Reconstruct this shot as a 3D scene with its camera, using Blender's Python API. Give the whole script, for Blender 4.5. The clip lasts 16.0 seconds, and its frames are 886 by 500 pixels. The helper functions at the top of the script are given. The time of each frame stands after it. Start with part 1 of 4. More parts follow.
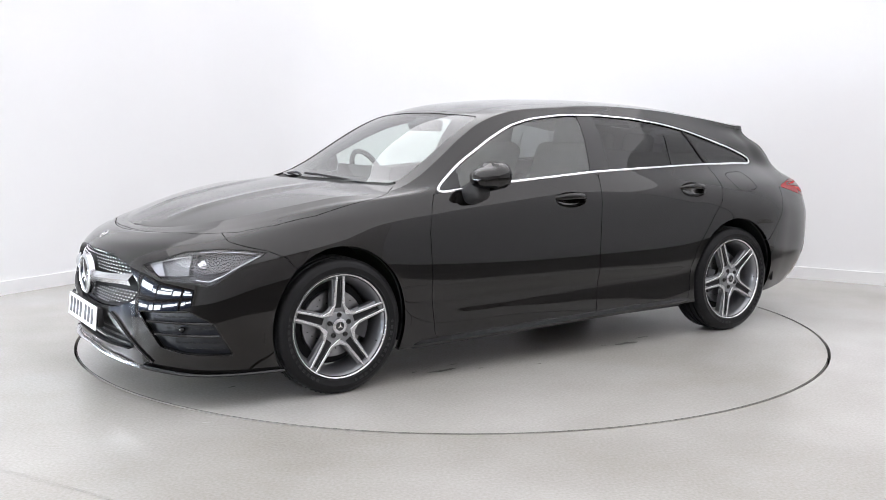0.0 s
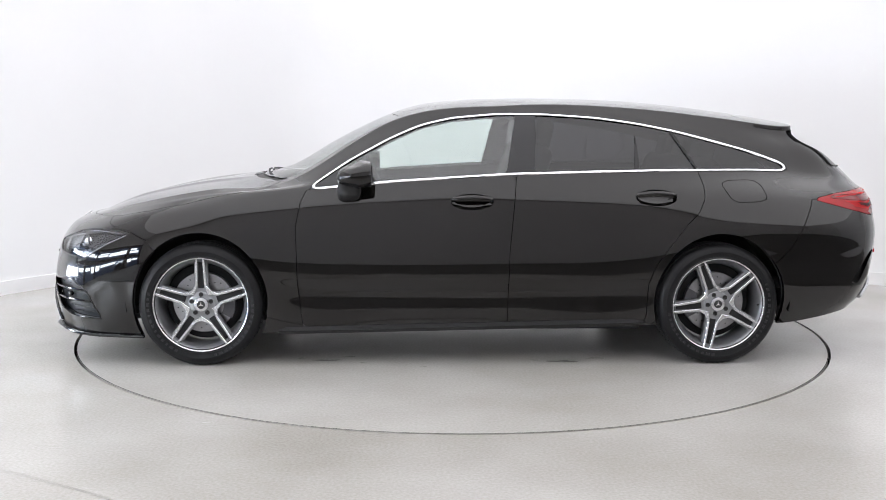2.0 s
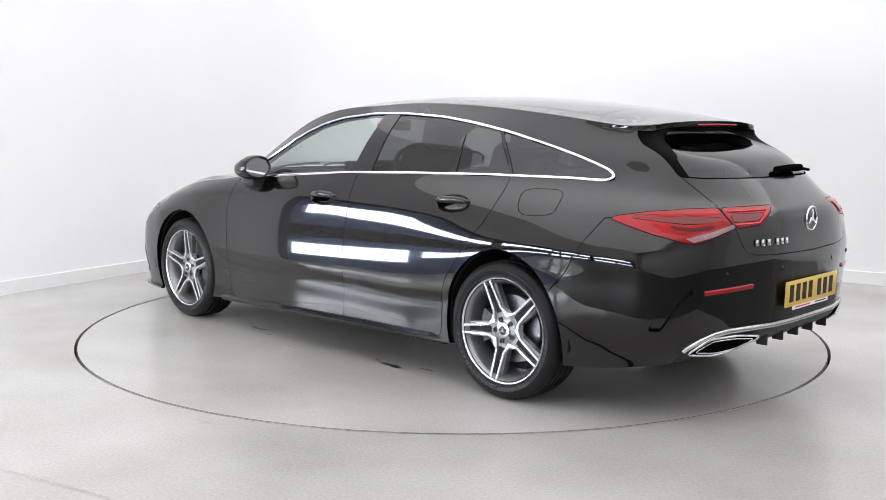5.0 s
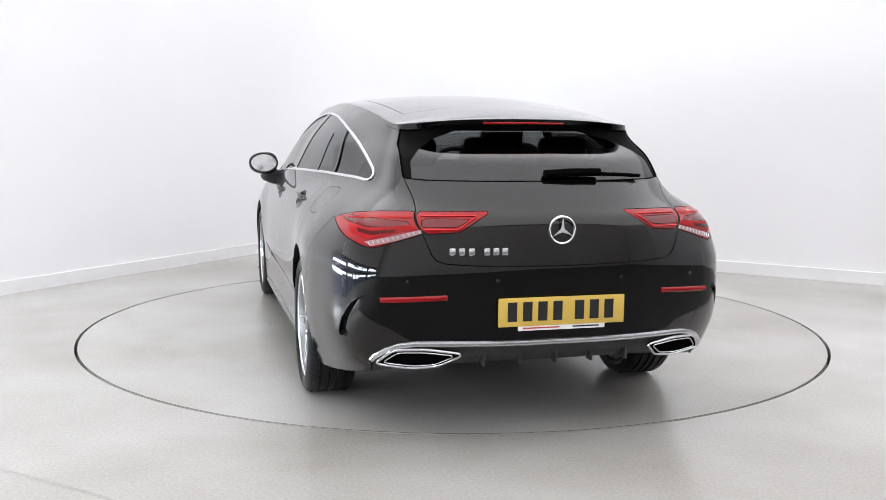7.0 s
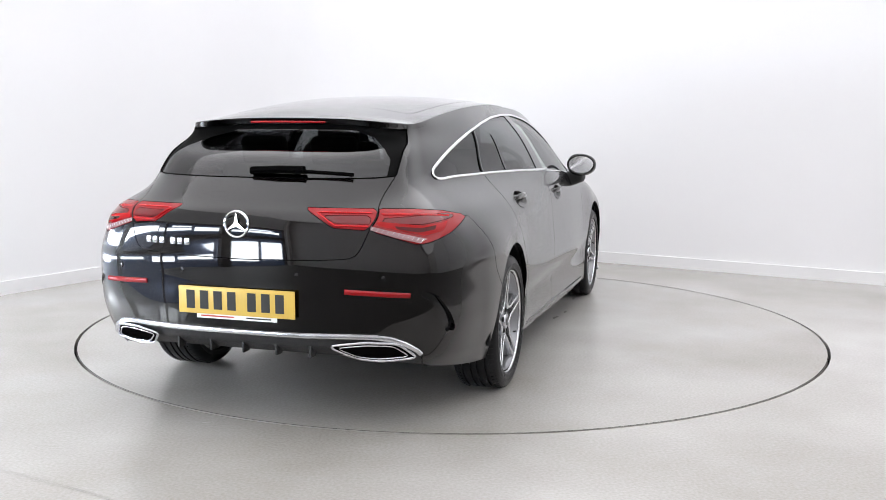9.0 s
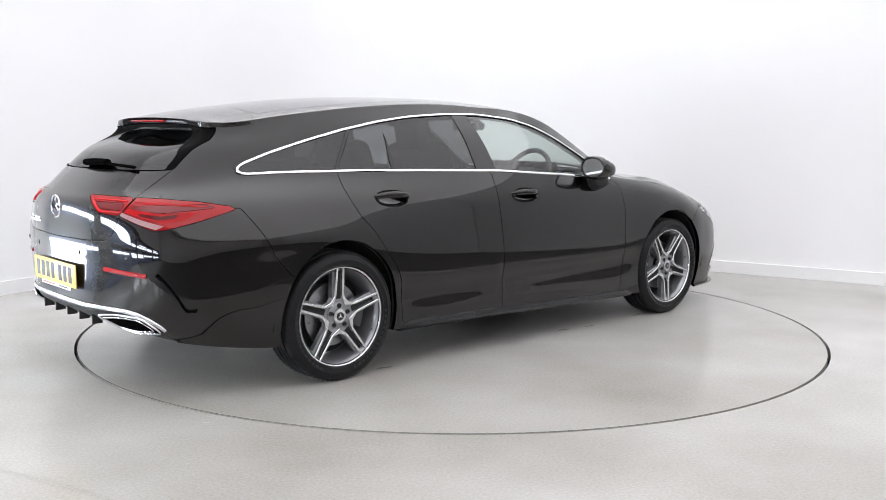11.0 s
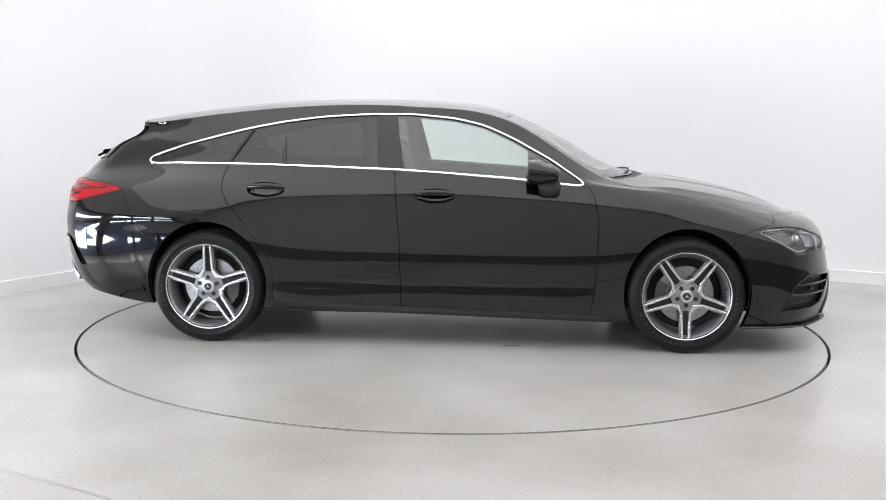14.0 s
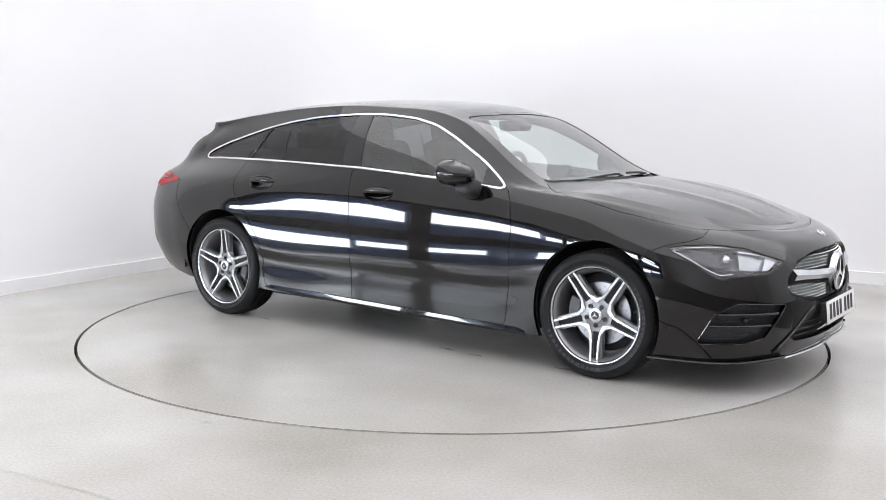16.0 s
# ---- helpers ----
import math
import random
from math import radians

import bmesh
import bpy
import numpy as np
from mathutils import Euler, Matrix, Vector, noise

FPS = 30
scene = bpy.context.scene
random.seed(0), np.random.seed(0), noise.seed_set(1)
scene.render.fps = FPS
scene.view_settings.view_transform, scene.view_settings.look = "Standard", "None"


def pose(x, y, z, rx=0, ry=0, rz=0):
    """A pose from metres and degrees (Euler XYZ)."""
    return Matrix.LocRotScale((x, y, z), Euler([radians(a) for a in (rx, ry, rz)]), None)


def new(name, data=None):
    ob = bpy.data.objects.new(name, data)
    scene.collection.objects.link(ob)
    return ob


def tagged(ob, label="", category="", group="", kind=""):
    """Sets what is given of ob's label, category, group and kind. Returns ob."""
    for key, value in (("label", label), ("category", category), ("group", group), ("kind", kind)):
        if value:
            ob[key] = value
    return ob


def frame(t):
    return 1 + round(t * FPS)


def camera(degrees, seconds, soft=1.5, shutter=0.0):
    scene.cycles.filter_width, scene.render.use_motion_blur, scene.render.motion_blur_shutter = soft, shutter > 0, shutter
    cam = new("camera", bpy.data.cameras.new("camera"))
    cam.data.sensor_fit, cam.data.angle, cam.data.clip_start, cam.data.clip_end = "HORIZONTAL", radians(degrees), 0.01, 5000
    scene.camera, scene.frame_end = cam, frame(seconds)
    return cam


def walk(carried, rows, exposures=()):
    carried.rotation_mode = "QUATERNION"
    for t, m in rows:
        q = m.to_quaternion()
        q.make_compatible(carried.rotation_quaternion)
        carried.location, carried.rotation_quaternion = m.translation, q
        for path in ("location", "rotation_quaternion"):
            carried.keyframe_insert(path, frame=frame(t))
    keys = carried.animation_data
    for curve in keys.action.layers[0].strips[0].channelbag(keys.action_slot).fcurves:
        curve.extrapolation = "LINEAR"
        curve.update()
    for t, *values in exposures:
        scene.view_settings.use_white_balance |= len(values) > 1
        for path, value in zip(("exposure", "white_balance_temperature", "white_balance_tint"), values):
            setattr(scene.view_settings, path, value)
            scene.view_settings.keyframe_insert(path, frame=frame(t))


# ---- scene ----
cam = camera(48.85, 16.0, soft=0.7)
EYE = pose(0, -6.14, 1.267, 90 - 7.373, 0, 0.527) @ pose(0, 0, 0, 0, 0, 0.388)
walk(cam, [(0.0, EYE), (16.0, EYE)])

# ---------------------------------------------------------------- world and light
world = bpy.data.worlds.new("world")
scene.world = world
world.use_nodes = True
sky = world.node_tree.nodes.new("ShaderNodeTexSky")
sky.sky_type, sky.sun_disc = "NISHITA", False
sky.sun_elevation, sky.sun_rotation = radians(40), radians(200)
world.node_tree.links.new(sky.outputs[0], world.node_tree.nodes["Background"].inputs[0])
world.node_tree.nodes["Background"].inputs[1].default_value = 0.1
scene.view_settings.exposure = 0.0


# ---------------------------------------------------------------- materials
def material(name, color, rough=0.5, metal=0.0, coat=0.0, spec=0.5, emit=None, power=0.0):
    m = bpy.data.materials.new(name)
    m.use_nodes = True
    b = m.node_tree.nodes["Principled BSDF"]
    b.inputs["Base Color"].default_value = (*color, 1)
    b.inputs["Roughness"].default_value = rough
    b.inputs["Metallic"].default_value = metal
    b.inputs["Coat Weight"].default_value = coat
    b.inputs["Coat Roughness"].default_value = 0.02
    b.inputs["Specular IOR Level"].default_value = spec
    if emit:
        b.inputs["Emission Color"].default_value = (*emit, 1)
        b.inputs["Emission Strength"].default_value = power
    return m


def nodes_of(m):
    return m.node_tree.nodes, m.node_tree.links, m.node_tree.nodes["Principled BSDF"]


def vary(m, dark, light, scale, fine=None, rough=None, bump=0.0, detail=6.0):
    """Colour between dark and light by coarse and fine noise, with roughness and relief to match."""
    nt, ln, b = nodes_of(m)
    co = nt.new("ShaderNodeTexCoord")
    n1 = nt.new("ShaderNodeTexNoise")
    n1.inputs["Scale"].default_value, n1.inputs["Detail"].default_value = scale, detail
    n2 = nt.new("ShaderNodeTexNoise")
    n2.inputs["Scale"].default_value, n2.inputs["Detail"].default_value = fine or scale * 30, 3.0
    mix = nt.new("ShaderNodeMath")
    mix.operation = "MULTIPLY_ADD"
    mix.inputs[1].default_value = 0.35
    ramp = nt.new("ShaderNodeValToRGB")
    ramp.color_ramp.elements[0].position, ramp.color_ramp.elements[1].position = 0.2, 1.0
    ramp.color_ramp.elements[0].color, ramp.color_ramp.elements[1].color = (*dark, 1), (*light, 1)
    for n in (n1, n2):
        ln.new(co.outputs["Object"], n.inputs["Vector"])
    ln.new(n2.outputs[0], mix.inputs[0])
    ln.new(n1.outputs[0], mix.inputs[2])
    ln.new(mix.outputs[0], ramp.inputs[0])
    ln.new(ramp.outputs[0], b.inputs["Base Color"])
    if rough:
        mr = nt.new("ShaderNodeMapRange")
        mr.inputs["From Min"].default_value, mr.inputs["From Max"].default_value = 0.3, 0.7
        mr.inputs["To Min"].default_value, mr.inputs["To Max"].default_value = rough
        ln.new(n1.outputs[0], mr.inputs[0])
        ln.new(mr.outputs[0], b.inputs["Roughness"])
    if bump:
        bp = nt.new("ShaderNodeBump")
        bp.inputs["Strength"].default_value, bp.inputs["Distance"].default_value = bump, 0.004
        ln.new(n2.outputs[0], bp.inputs["Height"])
        ln.new(bp.outputs[0], b.inputs["Normal"])
    return m


PAINT = material("black_metallic_paint", (.0050, .0042, .0038), .38, 1.0, 1.0, .03)
_n, _l, _b = nodes_of(PAINT)
_f = _n.new("ShaderNodeTexNoise")
_f.inputs["Scale"].default_value = 900
_m = _n.new("ShaderNodeMapRange")
_m.inputs["To Min"].default_value, _m.inputs["To Max"].default_value = .32, .46
_l.new(_f.outputs[0], _m.inputs[0])
_l.new(_m.outputs[0], _b.inputs["Roughness"])
_b.inputs["Coat Roughness"].default_value = .028
_b.inputs["Coat IOR"].default_value = 1.5
GLOSS = material("black_gloss_trim", (.006, .006, .007), .12, 0, .7, .1)
PLASTIC = vary(material("black_plastic", (.015, .015, .016), .55), (.010, .010, .011), (.022, .022, .023), 60, bump=.2)
DARK = material("dark_lining", (.01, .01, .011), .85)
CHROME = material("bright_chrome", (.86, .87, .88), .08, 1)
SATIN = material("satin_silver", (.62, .63, .65), .25, 1)
RUBBER = vary(material("tyre_rubber", (.010, .010, .010), .4, spec=.16), (.006, .006, .0065), (.014, .014, .015), 9, 200, (.28, .45), .15)
MARK = material("worn_rubber_marks", (.018, .018, .019), .4, spec=.3)
RIM_GREY = material("rim_grey_enamel", (.25, .255, .265), .3, .7, .4)
RIM_CUT = vary(material("machined_aluminium", (.66, .67, .69), .25, .9), (.58, .59, .61), (.72, .73, .74), 40, 600)
DISC = vary(material("brake_disc_iron", (.28, .28, .29), .34, 1), (.22, .22, .23), (.34, .34, .35), 30, 300)
CALIPER = material("caliper_grey", (.05, .05, .055), .4, .3)
LEATHER = vary(material("dark_upholstery", (.02, .019, .018), .6), (.014, .013, .013), (.03, .028, .027), 20, 260, bump=.3)
LINER = vary(material("pale_headlining", (.22, .21, .2), .9), (.19, .18, .17), (.25, .24, .23), 8, 300)
YELLOW = vary(material("yellow_plate", (.66, .45, .09), .35), (.62, .42, .08), (.70, .48, .10), 6, 90)
WHITE_PLATE = vary(material("white_plate", (.88, .88, .87), .3), (.84, .84, .83), (.92, .92, .91), 6, 90)
INK = material("plate_black", (.01, .01, .01), .5)
PRINT_AND_REFLECTION = material("black_print_and_reflection", (.003, .003, .003), .6, spec=.03)
SILVER_TEXT = material("silver_badge", (.8, .81, .82), .18, .9)
RED_INK = material("red_print", (.5, .05, .03), .5)
WHITE_LED = material("lamp_white_reflector", (.9, .91, .94), .12, .6)


def glass(name, tint, rough=0.0, face=.08):
    """Thin glazing: a clear tinted pane with a true surface reflection."""
    m = bpy.data.materials.new(name)
    m.use_nodes = True
    nt, ln = m.node_tree.nodes, m.node_tree.links
    nt.remove(nt["Principled BSDF"])
    tr, gl, mix, lw, pw, fr = (nt.new("ShaderNode" + k) for k in ("BsdfTransparent", "BsdfGlossy", "MixShader", "LayerWeight", "Math", "Math"))
    tr.inputs[0].default_value = (*tint, 1)
    gl.inputs["Roughness"].default_value = rough
    lw.inputs[0].default_value = .5
    pw.operation, pw.inputs[1].default_value = "POWER", 5.0
    fr.operation, fr.inputs[1].default_value, fr.inputs[2].default_value = "MULTIPLY_ADD", .9, face
    ln.new(lw.outputs["Facing"], pw.inputs[0])
    ln.new(pw.outputs[0], fr.inputs[0])
    ln.new(fr.outputs[0], mix.inputs[0])
    ln.new(tr.outputs[0], mix.inputs[1])
    ln.new(gl.outputs[0], mix.inputs[2])
    ln.new(mix.outputs[0], nt["Material Output"].inputs[0])
    return m


GLASS = glass("clear_tinted_glass", (.80, .87, .84), 0.0, .11)
SCREEN = glass("windscreen_glass", (.84, .90, .87), 0.0, .20)
PRIVACY = glass("privacy_glass", (.15, .15, .16), .03, .065)
LENS = glass("clear_lens", (.93, .94, .96))
RED_LENS = material("red_lens", (.27, .004, .007), .12, 0, .3, .2)
RED_LINE = material("bright_red_guide", (.60, .010, .014), .2, 0, .25, .2)
RED_DEEP = material("dark_red_lens", (.13, .002, .004), .14, 0, .6, .2)
PALE_LENS = material("pale_pink_lens", (.55, .36, .36), .12, 0, .6)
BOWL = material("lamp_bowl", (.10, .10, .106), .26, .8)
VENT = vary(material("vent_insert", (.008, .009, .012), .33), (.005, .006, .009), (.012, .014, .019), 30, 300)

WALL = vary(material("white_wall_paint", (.83, .83, .84), .75), (.80, .805, .815), (.85, .85, .855), .7, 120, bump=.06)
BOARD = material("white_baseboard", (.8, .8, .8), .5)
CEIL = material("ceiling_white", (.8, .8, .8), .8)
BACK = vary(material("grey_hall_wall", (.68, .66, .655), .8), (.62, .60, .595), (.74, .72, .715), .6, 60)
BAR = material("dark_window_bar", (.03, .03, .033), .6)
MATT_DARK = material("matt_black", (.003, .003, .003), .95, spec=0.0)
FLOOR = vary(material("painted_concrete", (.37, .355, .33), .31), (.185, .162, .130), (.535, .524, .508), .6, 80, (.225, .245), 0, 5.0)
DARKENING_FLOOR = vary(material("darkening_floor", (.06, .058, .055), .6), (.045, .043, .04), (.08, .077, .073), .8, 40)
PIT = material("gap_black", (.006, .006, .006), 1.0, spec=0.0)
PANEL = material("luminous_ceiling", (.9, .9, .9), .6, emit=(.985, .970, 1.005), power=1.56)
DAYLIGHT = material("daylight_opening", (.1, .13, .2), .5, emit=(.30, .48, 1.0), power=.38)
STRIP = material("bright_window_strip", (.9, .95, 1), .5, emit=(.88, .94, 1.0), power=32.0)


# ---------------------------------------------------------------- mesh helpers
def mesh_from(name, verts, faces, mat, normals=None, smooth=True):
    me = bpy.data.meshes.new(name)
    me.from_pydata([tuple(v) for v in verts], [], faces)
    me.materials.append(mat)
    if smooth:
        me.polygons.foreach_set("use_smooth", [True] * len(me.polygons))
    me.update()
    if normals is not None:
        me.normals_split_custom_set_from_vertices([tuple(n) for n in normals])
    return me


def under(ob, parent, label=""):
    ob.parent = parent
    return tagged(ob, label) if label else ob


def part(name, bm, mat, parent, label="", smooth=True, at=None):
    me = bpy.data.meshes.new(name)
    bm.to_mesh(me)
    bm.free()
    me.materials.append(mat)
    if smooth:
        me.polygons.foreach_set("use_smooth", [True] * len(me.polygons))
        me.set_sharp_from_angle(angle=radians(40))
    ob = new(name, me)
    if at is not None:
        ob.matrix_basis = at
    return under(ob, parent, label) if parent else (tagged(ob, label) if label else ob)


def box(bm, size, m=None, bevel=0.0, segs=2):
    r = bmesh.ops.create_cube(bm, size=1.0, matrix=Matrix.Diagonal((*size, 1)))
    vs = r["verts"]
    if bevel:
        es = list({e for v in vs for e in v.link_edges})
        vs = list({v for f in bmesh.ops.bevel(bm, geom=es, offset=bevel, segments=segs, profile=.5, affect="EDGES")["faces"] for v in f.verts} | {v for v in vs if v.is_valid})
    if m is not None:
        bmesh.ops.transform(bm, matrix=m, verts=[v for v in vs if v.is_valid])
    return vs


def lathe(bm, profile, n=48, axis="Y"):
    """Turn a profile of (radius, along) round the axis."""
    rows = []
    for r, y in profile:
        rows.append([bm.verts.new((r * math.cos(2 * math.pi * k / n), y, r * math.sin(2 * math.pi * k / n))) for k in range(n)])
    for a, b in zip(rows, rows[1:]):
        for k in range(n):
            bm.faces.new((a[k], a[(k + 1) % n], b[(k + 1) % n], b[k]))
    return rows


def prism(bm, outline, lo, hi, put):
    """A plate from an outline of (a, b), between lo and hi; put(a, b, h) gives the place."""
    A = [bm.verts.new(put(a, b, lo)) for a, b in outline]
    B = [bm.verts.new(put(a, b, hi)) for a, b in outline]
    n = len(outline)
    bm.faces.new(A[::-1])
    bm.faces.new(B)
    for k in range(n):
        bm.faces.new((A[k], A[(k + 1) % n], B[(k + 1) % n], B[k]))


def tube(bm, pts, radius, n=8, closed=False, flat=1.0, ups=None):
    """A round or flattened bar along pts; ups: direction of its flat side at each point."""
    pts = [Vector(p) for p in pts]
    rows = []
    N = len(pts)
    for i, p in enumerate(pts):
        a = pts[(i - 1) % N] if closed or i else pts[0]
        b = pts[(i + 1) % N] if closed or i < N - 1 else pts[-1]
        t = (b - a).normalized()
        up = Vector(ups[i]) if ups is not None else Vector((0, 0, 1)) if abs(t.z) < .95 else Vector((0, 1, 0))
        side = t.cross(up).normalized()
        up = side.cross(t)
        rows.append([bm.verts.new(p + side * radius * math.cos(2 * math.pi * k / n) + up * radius * flat * math.sin(2 * math.pi * k / n)) for k in range(n)])
    for i in range(N if closed else N - 1):
        a, b = rows[i], rows[(i + 1) % N]
        for k in range(n):
            bm.faces.new((a[k], a[(k + 1) % n], b[(k + 1) % n], b[k]))
    if not closed:
        bm.faces.new(rows[0][::-1])
        bm.faces.new(rows[-1])


def text(name, words, size, mat, parent, m, depth=.002, label="", stretch=1.0):
    """Raised lettering as a mesh, centred on its pose."""
    cu = bpy.data.curves.new(name, "FONT")
    cu.body, cu.size, cu.extrude, cu.align_x, cu.align_y = words, size, depth, "CENTER", "CENTER"
    tmp = bpy.data.objects.new(name, cu)
    scene.collection.objects.link(tmp)
    me = bpy.data.meshes.new_from_object(tmp.evaluated_get(bpy.context.evaluated_depsgraph_get()))
    bpy.data.objects.remove(tmp)
    me.materials.clear()
    me.materials.append(mat)
    me.transform(Matrix.Diagonal((stretch, 1, 1, 1)))
    ob = new(name, me)
    ob.matrix_basis = m
    return under(ob, parent, label)


# ---------------------------------------------------------------- the studio
RING = 2.257
CORNER, COVE = (-1.25, 4.41), 0.9
LEFT_DIR, RIGHT_DIR = Vector((-.5025, -.8645, 0)), Vector((.8645, -.5025, 0))


def disc_mesh(r0, r1, n=160, z=0.0, rim=0.0):
    bm = bmesh.new()
    inner = [bm.verts.new((r0 * math.cos(2 * math.pi * k / n), r0 * math.sin(2 * math.pi * k / n), z)) for k in range(n)] if r0 else None
    outer = [bm.verts.new((r1 * math.cos(2 * math.pi * k / n), r1 * math.sin(2 * math.pi * k / n), z)) for k in range(n)]
    if inner:
        for k in range(n):
            bm.faces.new((inner[k], outer[k], outer[(k + 1) % n], inner[(k + 1) % n]))
    else:
        bm.faces.new(outer)
    if rim:
        edge = inner or outer
        low = [bm.verts.new((v.co.x, v.co.y, z - rim)) for v in edge]
        for k in range(n):
            bm.faces.new((edge[k], low[k], low[(k + 1) % n], edge[(k + 1) % n]) if not inner else (edge[k], edge[(k + 1) % n], low[(k + 1) % n], low[k]))
    return bm


tagged(part("floor", disc_mesh(RING + .007, 14.0, rim=.06), FLOOR, None, smooth=False), "pale grey painted concrete studio floor", "floor", kind="structure")
tagged(part("floor_pit", disc_mesh(0, RING + .2, z=-.06), PIT, None, smooth=False), "dark pit below the turntable gap", "floor", kind="structure")
turntable = part("turntable", disc_mesh(0, RING - .006, rim=.05), FLOOR, None, smooth=False)
tagged(turntable, "pale grey round turntable set flush in the floor", "turntable")


def wall_line():
    """Plan of the two white walls with their rounded corner, from the left end to the right end."""
    c = Vector((*CORNER, 0))
    a, b = c + LEFT_DIR * COVE, c + RIGHT_DIR * COVE
    mid = c + (LEFT_DIR + RIGHT_DIR) * COVE
    pts = [c + LEFT_DIR * d for d in (10.5, 8.0, 6.5, 5.3, 3.5, 2)] + [a]
    a0, b0 = a - mid, b - mid
    for k in range(1, 16):
        f = math.pi / 2 * k / 16
        pts.append(mid + a0 * math.cos(f) + b0 * math.sin(f))
    return pts + [b] + [c + RIGHT_DIR * d for d in (2, 4, 6, 8, 11.5)]


def upright(name, pts, z0, z1, depth, mat, label, category):
    """A wall or board of some depth along a line in plan, its face on the line."""
    bm = bmesh.new()
    rows = []
    for i, p in enumerate(pts):
        t = (pts[min(i + 1, len(pts) - 1)] - pts[max(i - 1, 0)]).normalized()
        n = Vector((-t.y, t.x, 0))
        rows.append([bm.verts.new(q) for q in ((p.x, p.y, z0), (p.x, p.y, z1), (p.x + n.x * depth, p.y + n.y * depth, z1), (p.x + n.x * depth, p.y + n.y * depth, z0))])
    for a, b in zip(rows, rows[1:]):
        for k in range(4):
            bm.faces.new((a[k], a[(k + 1) % 4], b[(k + 1) % 4], b[k]))
    bm.faces.new(rows[0])
    bm.faces.new(rows[-1][::-1])
    bmesh.ops.recalc_face_normals(bm, faces=bm.faces)
    ob = part(name, bm, mat, None)
    return tagged(ob, label, category, kind="structure")


LINE = wall_line()
HIGH = 4.2
upright("wall_studio", LINE[3:], 0, HIGH, .15, WALL, "seamless white painted studio walls with rounded corner", "wall")
upright("baseboard", [p for p in LINE[3:]], .0, .10, -.018, BOARD, "low white painted baseboard along the studio walls", "baseboard")
LEFT_END = Vector((*CORNER, 0)) + LEFT_DIR * 5.0
WIN_A, WIN_B = Vector((-3.95, -.15, 0)), Vector((-4.3, -7.6, 0))
upright("wall_left_high", [WIN_B, WIN_A], 1.45, HIGH, .15, WALL, "white wall above the daylight opening", "wall")
RIGHT_TURN = Vector((9.0, -5.2, 0))
upright("wall_right", [LINE[-1] + Vector((.1, 0, 0)), RIGHT_TURN][::-1], 0, HIGH, .15, WALL, "white hall wall beside the studio", "wall")
upright("wall_back", [RIGHT_TURN + Vector((0, -.02, 0)), Vector((9.0, -8.4, 0)), Vector((-4.4, -8.4, 0)), WIN_B + Vector((0, -.02, 0))][::-1], 0, HIGH, .15, BACK, "grey hall walls behind the camera", "wall")
# unseen dark sheets, added so that the lower car panels reflect less light
for outline in ([(1.9, -3.14), (2.75, -1.3), (3.85, 1.05), (8.7, -1.75), (8.98, -3.14)], [(-4.3, -8.38), (8.98, -8.38), (8.98, -3.15), (-4.06, -3.15)]):
    bm = bmesh.new()
    prism(bm, outline, .0005, .0045, lambda a, b, h: (a, b, h))
    bmesh.ops.recalc_face_normals(bm, faces=bm.faces)
    tagged(part("floor_darkening", bm, DARKENING_FLOOR, None, smooth=False), "unseen dark floor sheet added to darken reflections in the car", "floor", kind="structure")
bm = bmesh.new()
box(bm, (20, 20, .1), pose(1, -2, HIGH + .06))
tagged(part("ceiling", bm, CEIL, None, smooth=False), "plain white studio ceiling", "ceiling", kind="structure")
bm = bmesh.new()
box(bm, (13.2, 12.4, .05), pose(2.3, -1.5, HIGH - .05), .01)
tagged(part("ceiling_light", bm, PANEL, None, smooth=False), "wide white luminous ceiling above the turntable", "ceiling light")


def daylight_window():
    """Glazed wall beside the camera, outside the shot, with bars and two bright strips."""
    e = new("window_1")
    way = WIN_B - WIN_A
    long = way.length
    ang = math.degrees(math.atan2(way.y, way.x))
    mid = (WIN_A + WIN_B) / 2
    bm = bmesh.new()
    box(bm, (long, .03, 1.45), pose(mid.x - .10, mid.y, .725, 0, 0, ang))
    part("pane", bm, DAYLIGHT, e, smooth=False)
    # separate bright panes of uneven length in two rows
    for a, b, z, h in ((.02, .15, .36, .12), (.16, .34, .40, .06), (.36, .49, .36, .13), (.51, .67, .40, .07), (.69, .81, .36, .11), (.83, .97, .38, .06), (.03, .22, .96, .10), (.24, .36, 1.04, .13), (.37, .56, .98, .08), (.45, .56, 1.14, .04), (.58, .70, 1.00, .15), (.72, .96, .98, .09), (.75, .90, 1.16, .05)):
        c = WIN_A + way * (a + b) / 2
        bm = bmesh.new()
        box(bm, (long * (b - a), .03, h * 1.7), pose(c.x - .06, c.y, z, 0, 0, ang))
        part("bright_pane", bm, STRIP, e, smooth=False)
    for k in range(5):
        p = WIN_A + way * (.01, .24, .41, .70, .99)[k]
        bm = bmesh.new()
        box(bm, (.22 if k % 2 else .08, .09, 1.45), pose(p.x, p.y, .725, 0, 0, ang), .008)
        part("mullion", bm, BAR, e)
    for z in (.64, 1.38):
        bm = bmesh.new()
        box(bm, (long, .08, .16), pose(mid.x - .01, mid.y, z, 0, 0, ang), .008)
        part("rail", bm, BAR, e)
    return tagged(e, "bright daylight opening with dark bars", "window", kind="structure")


daylight_window()

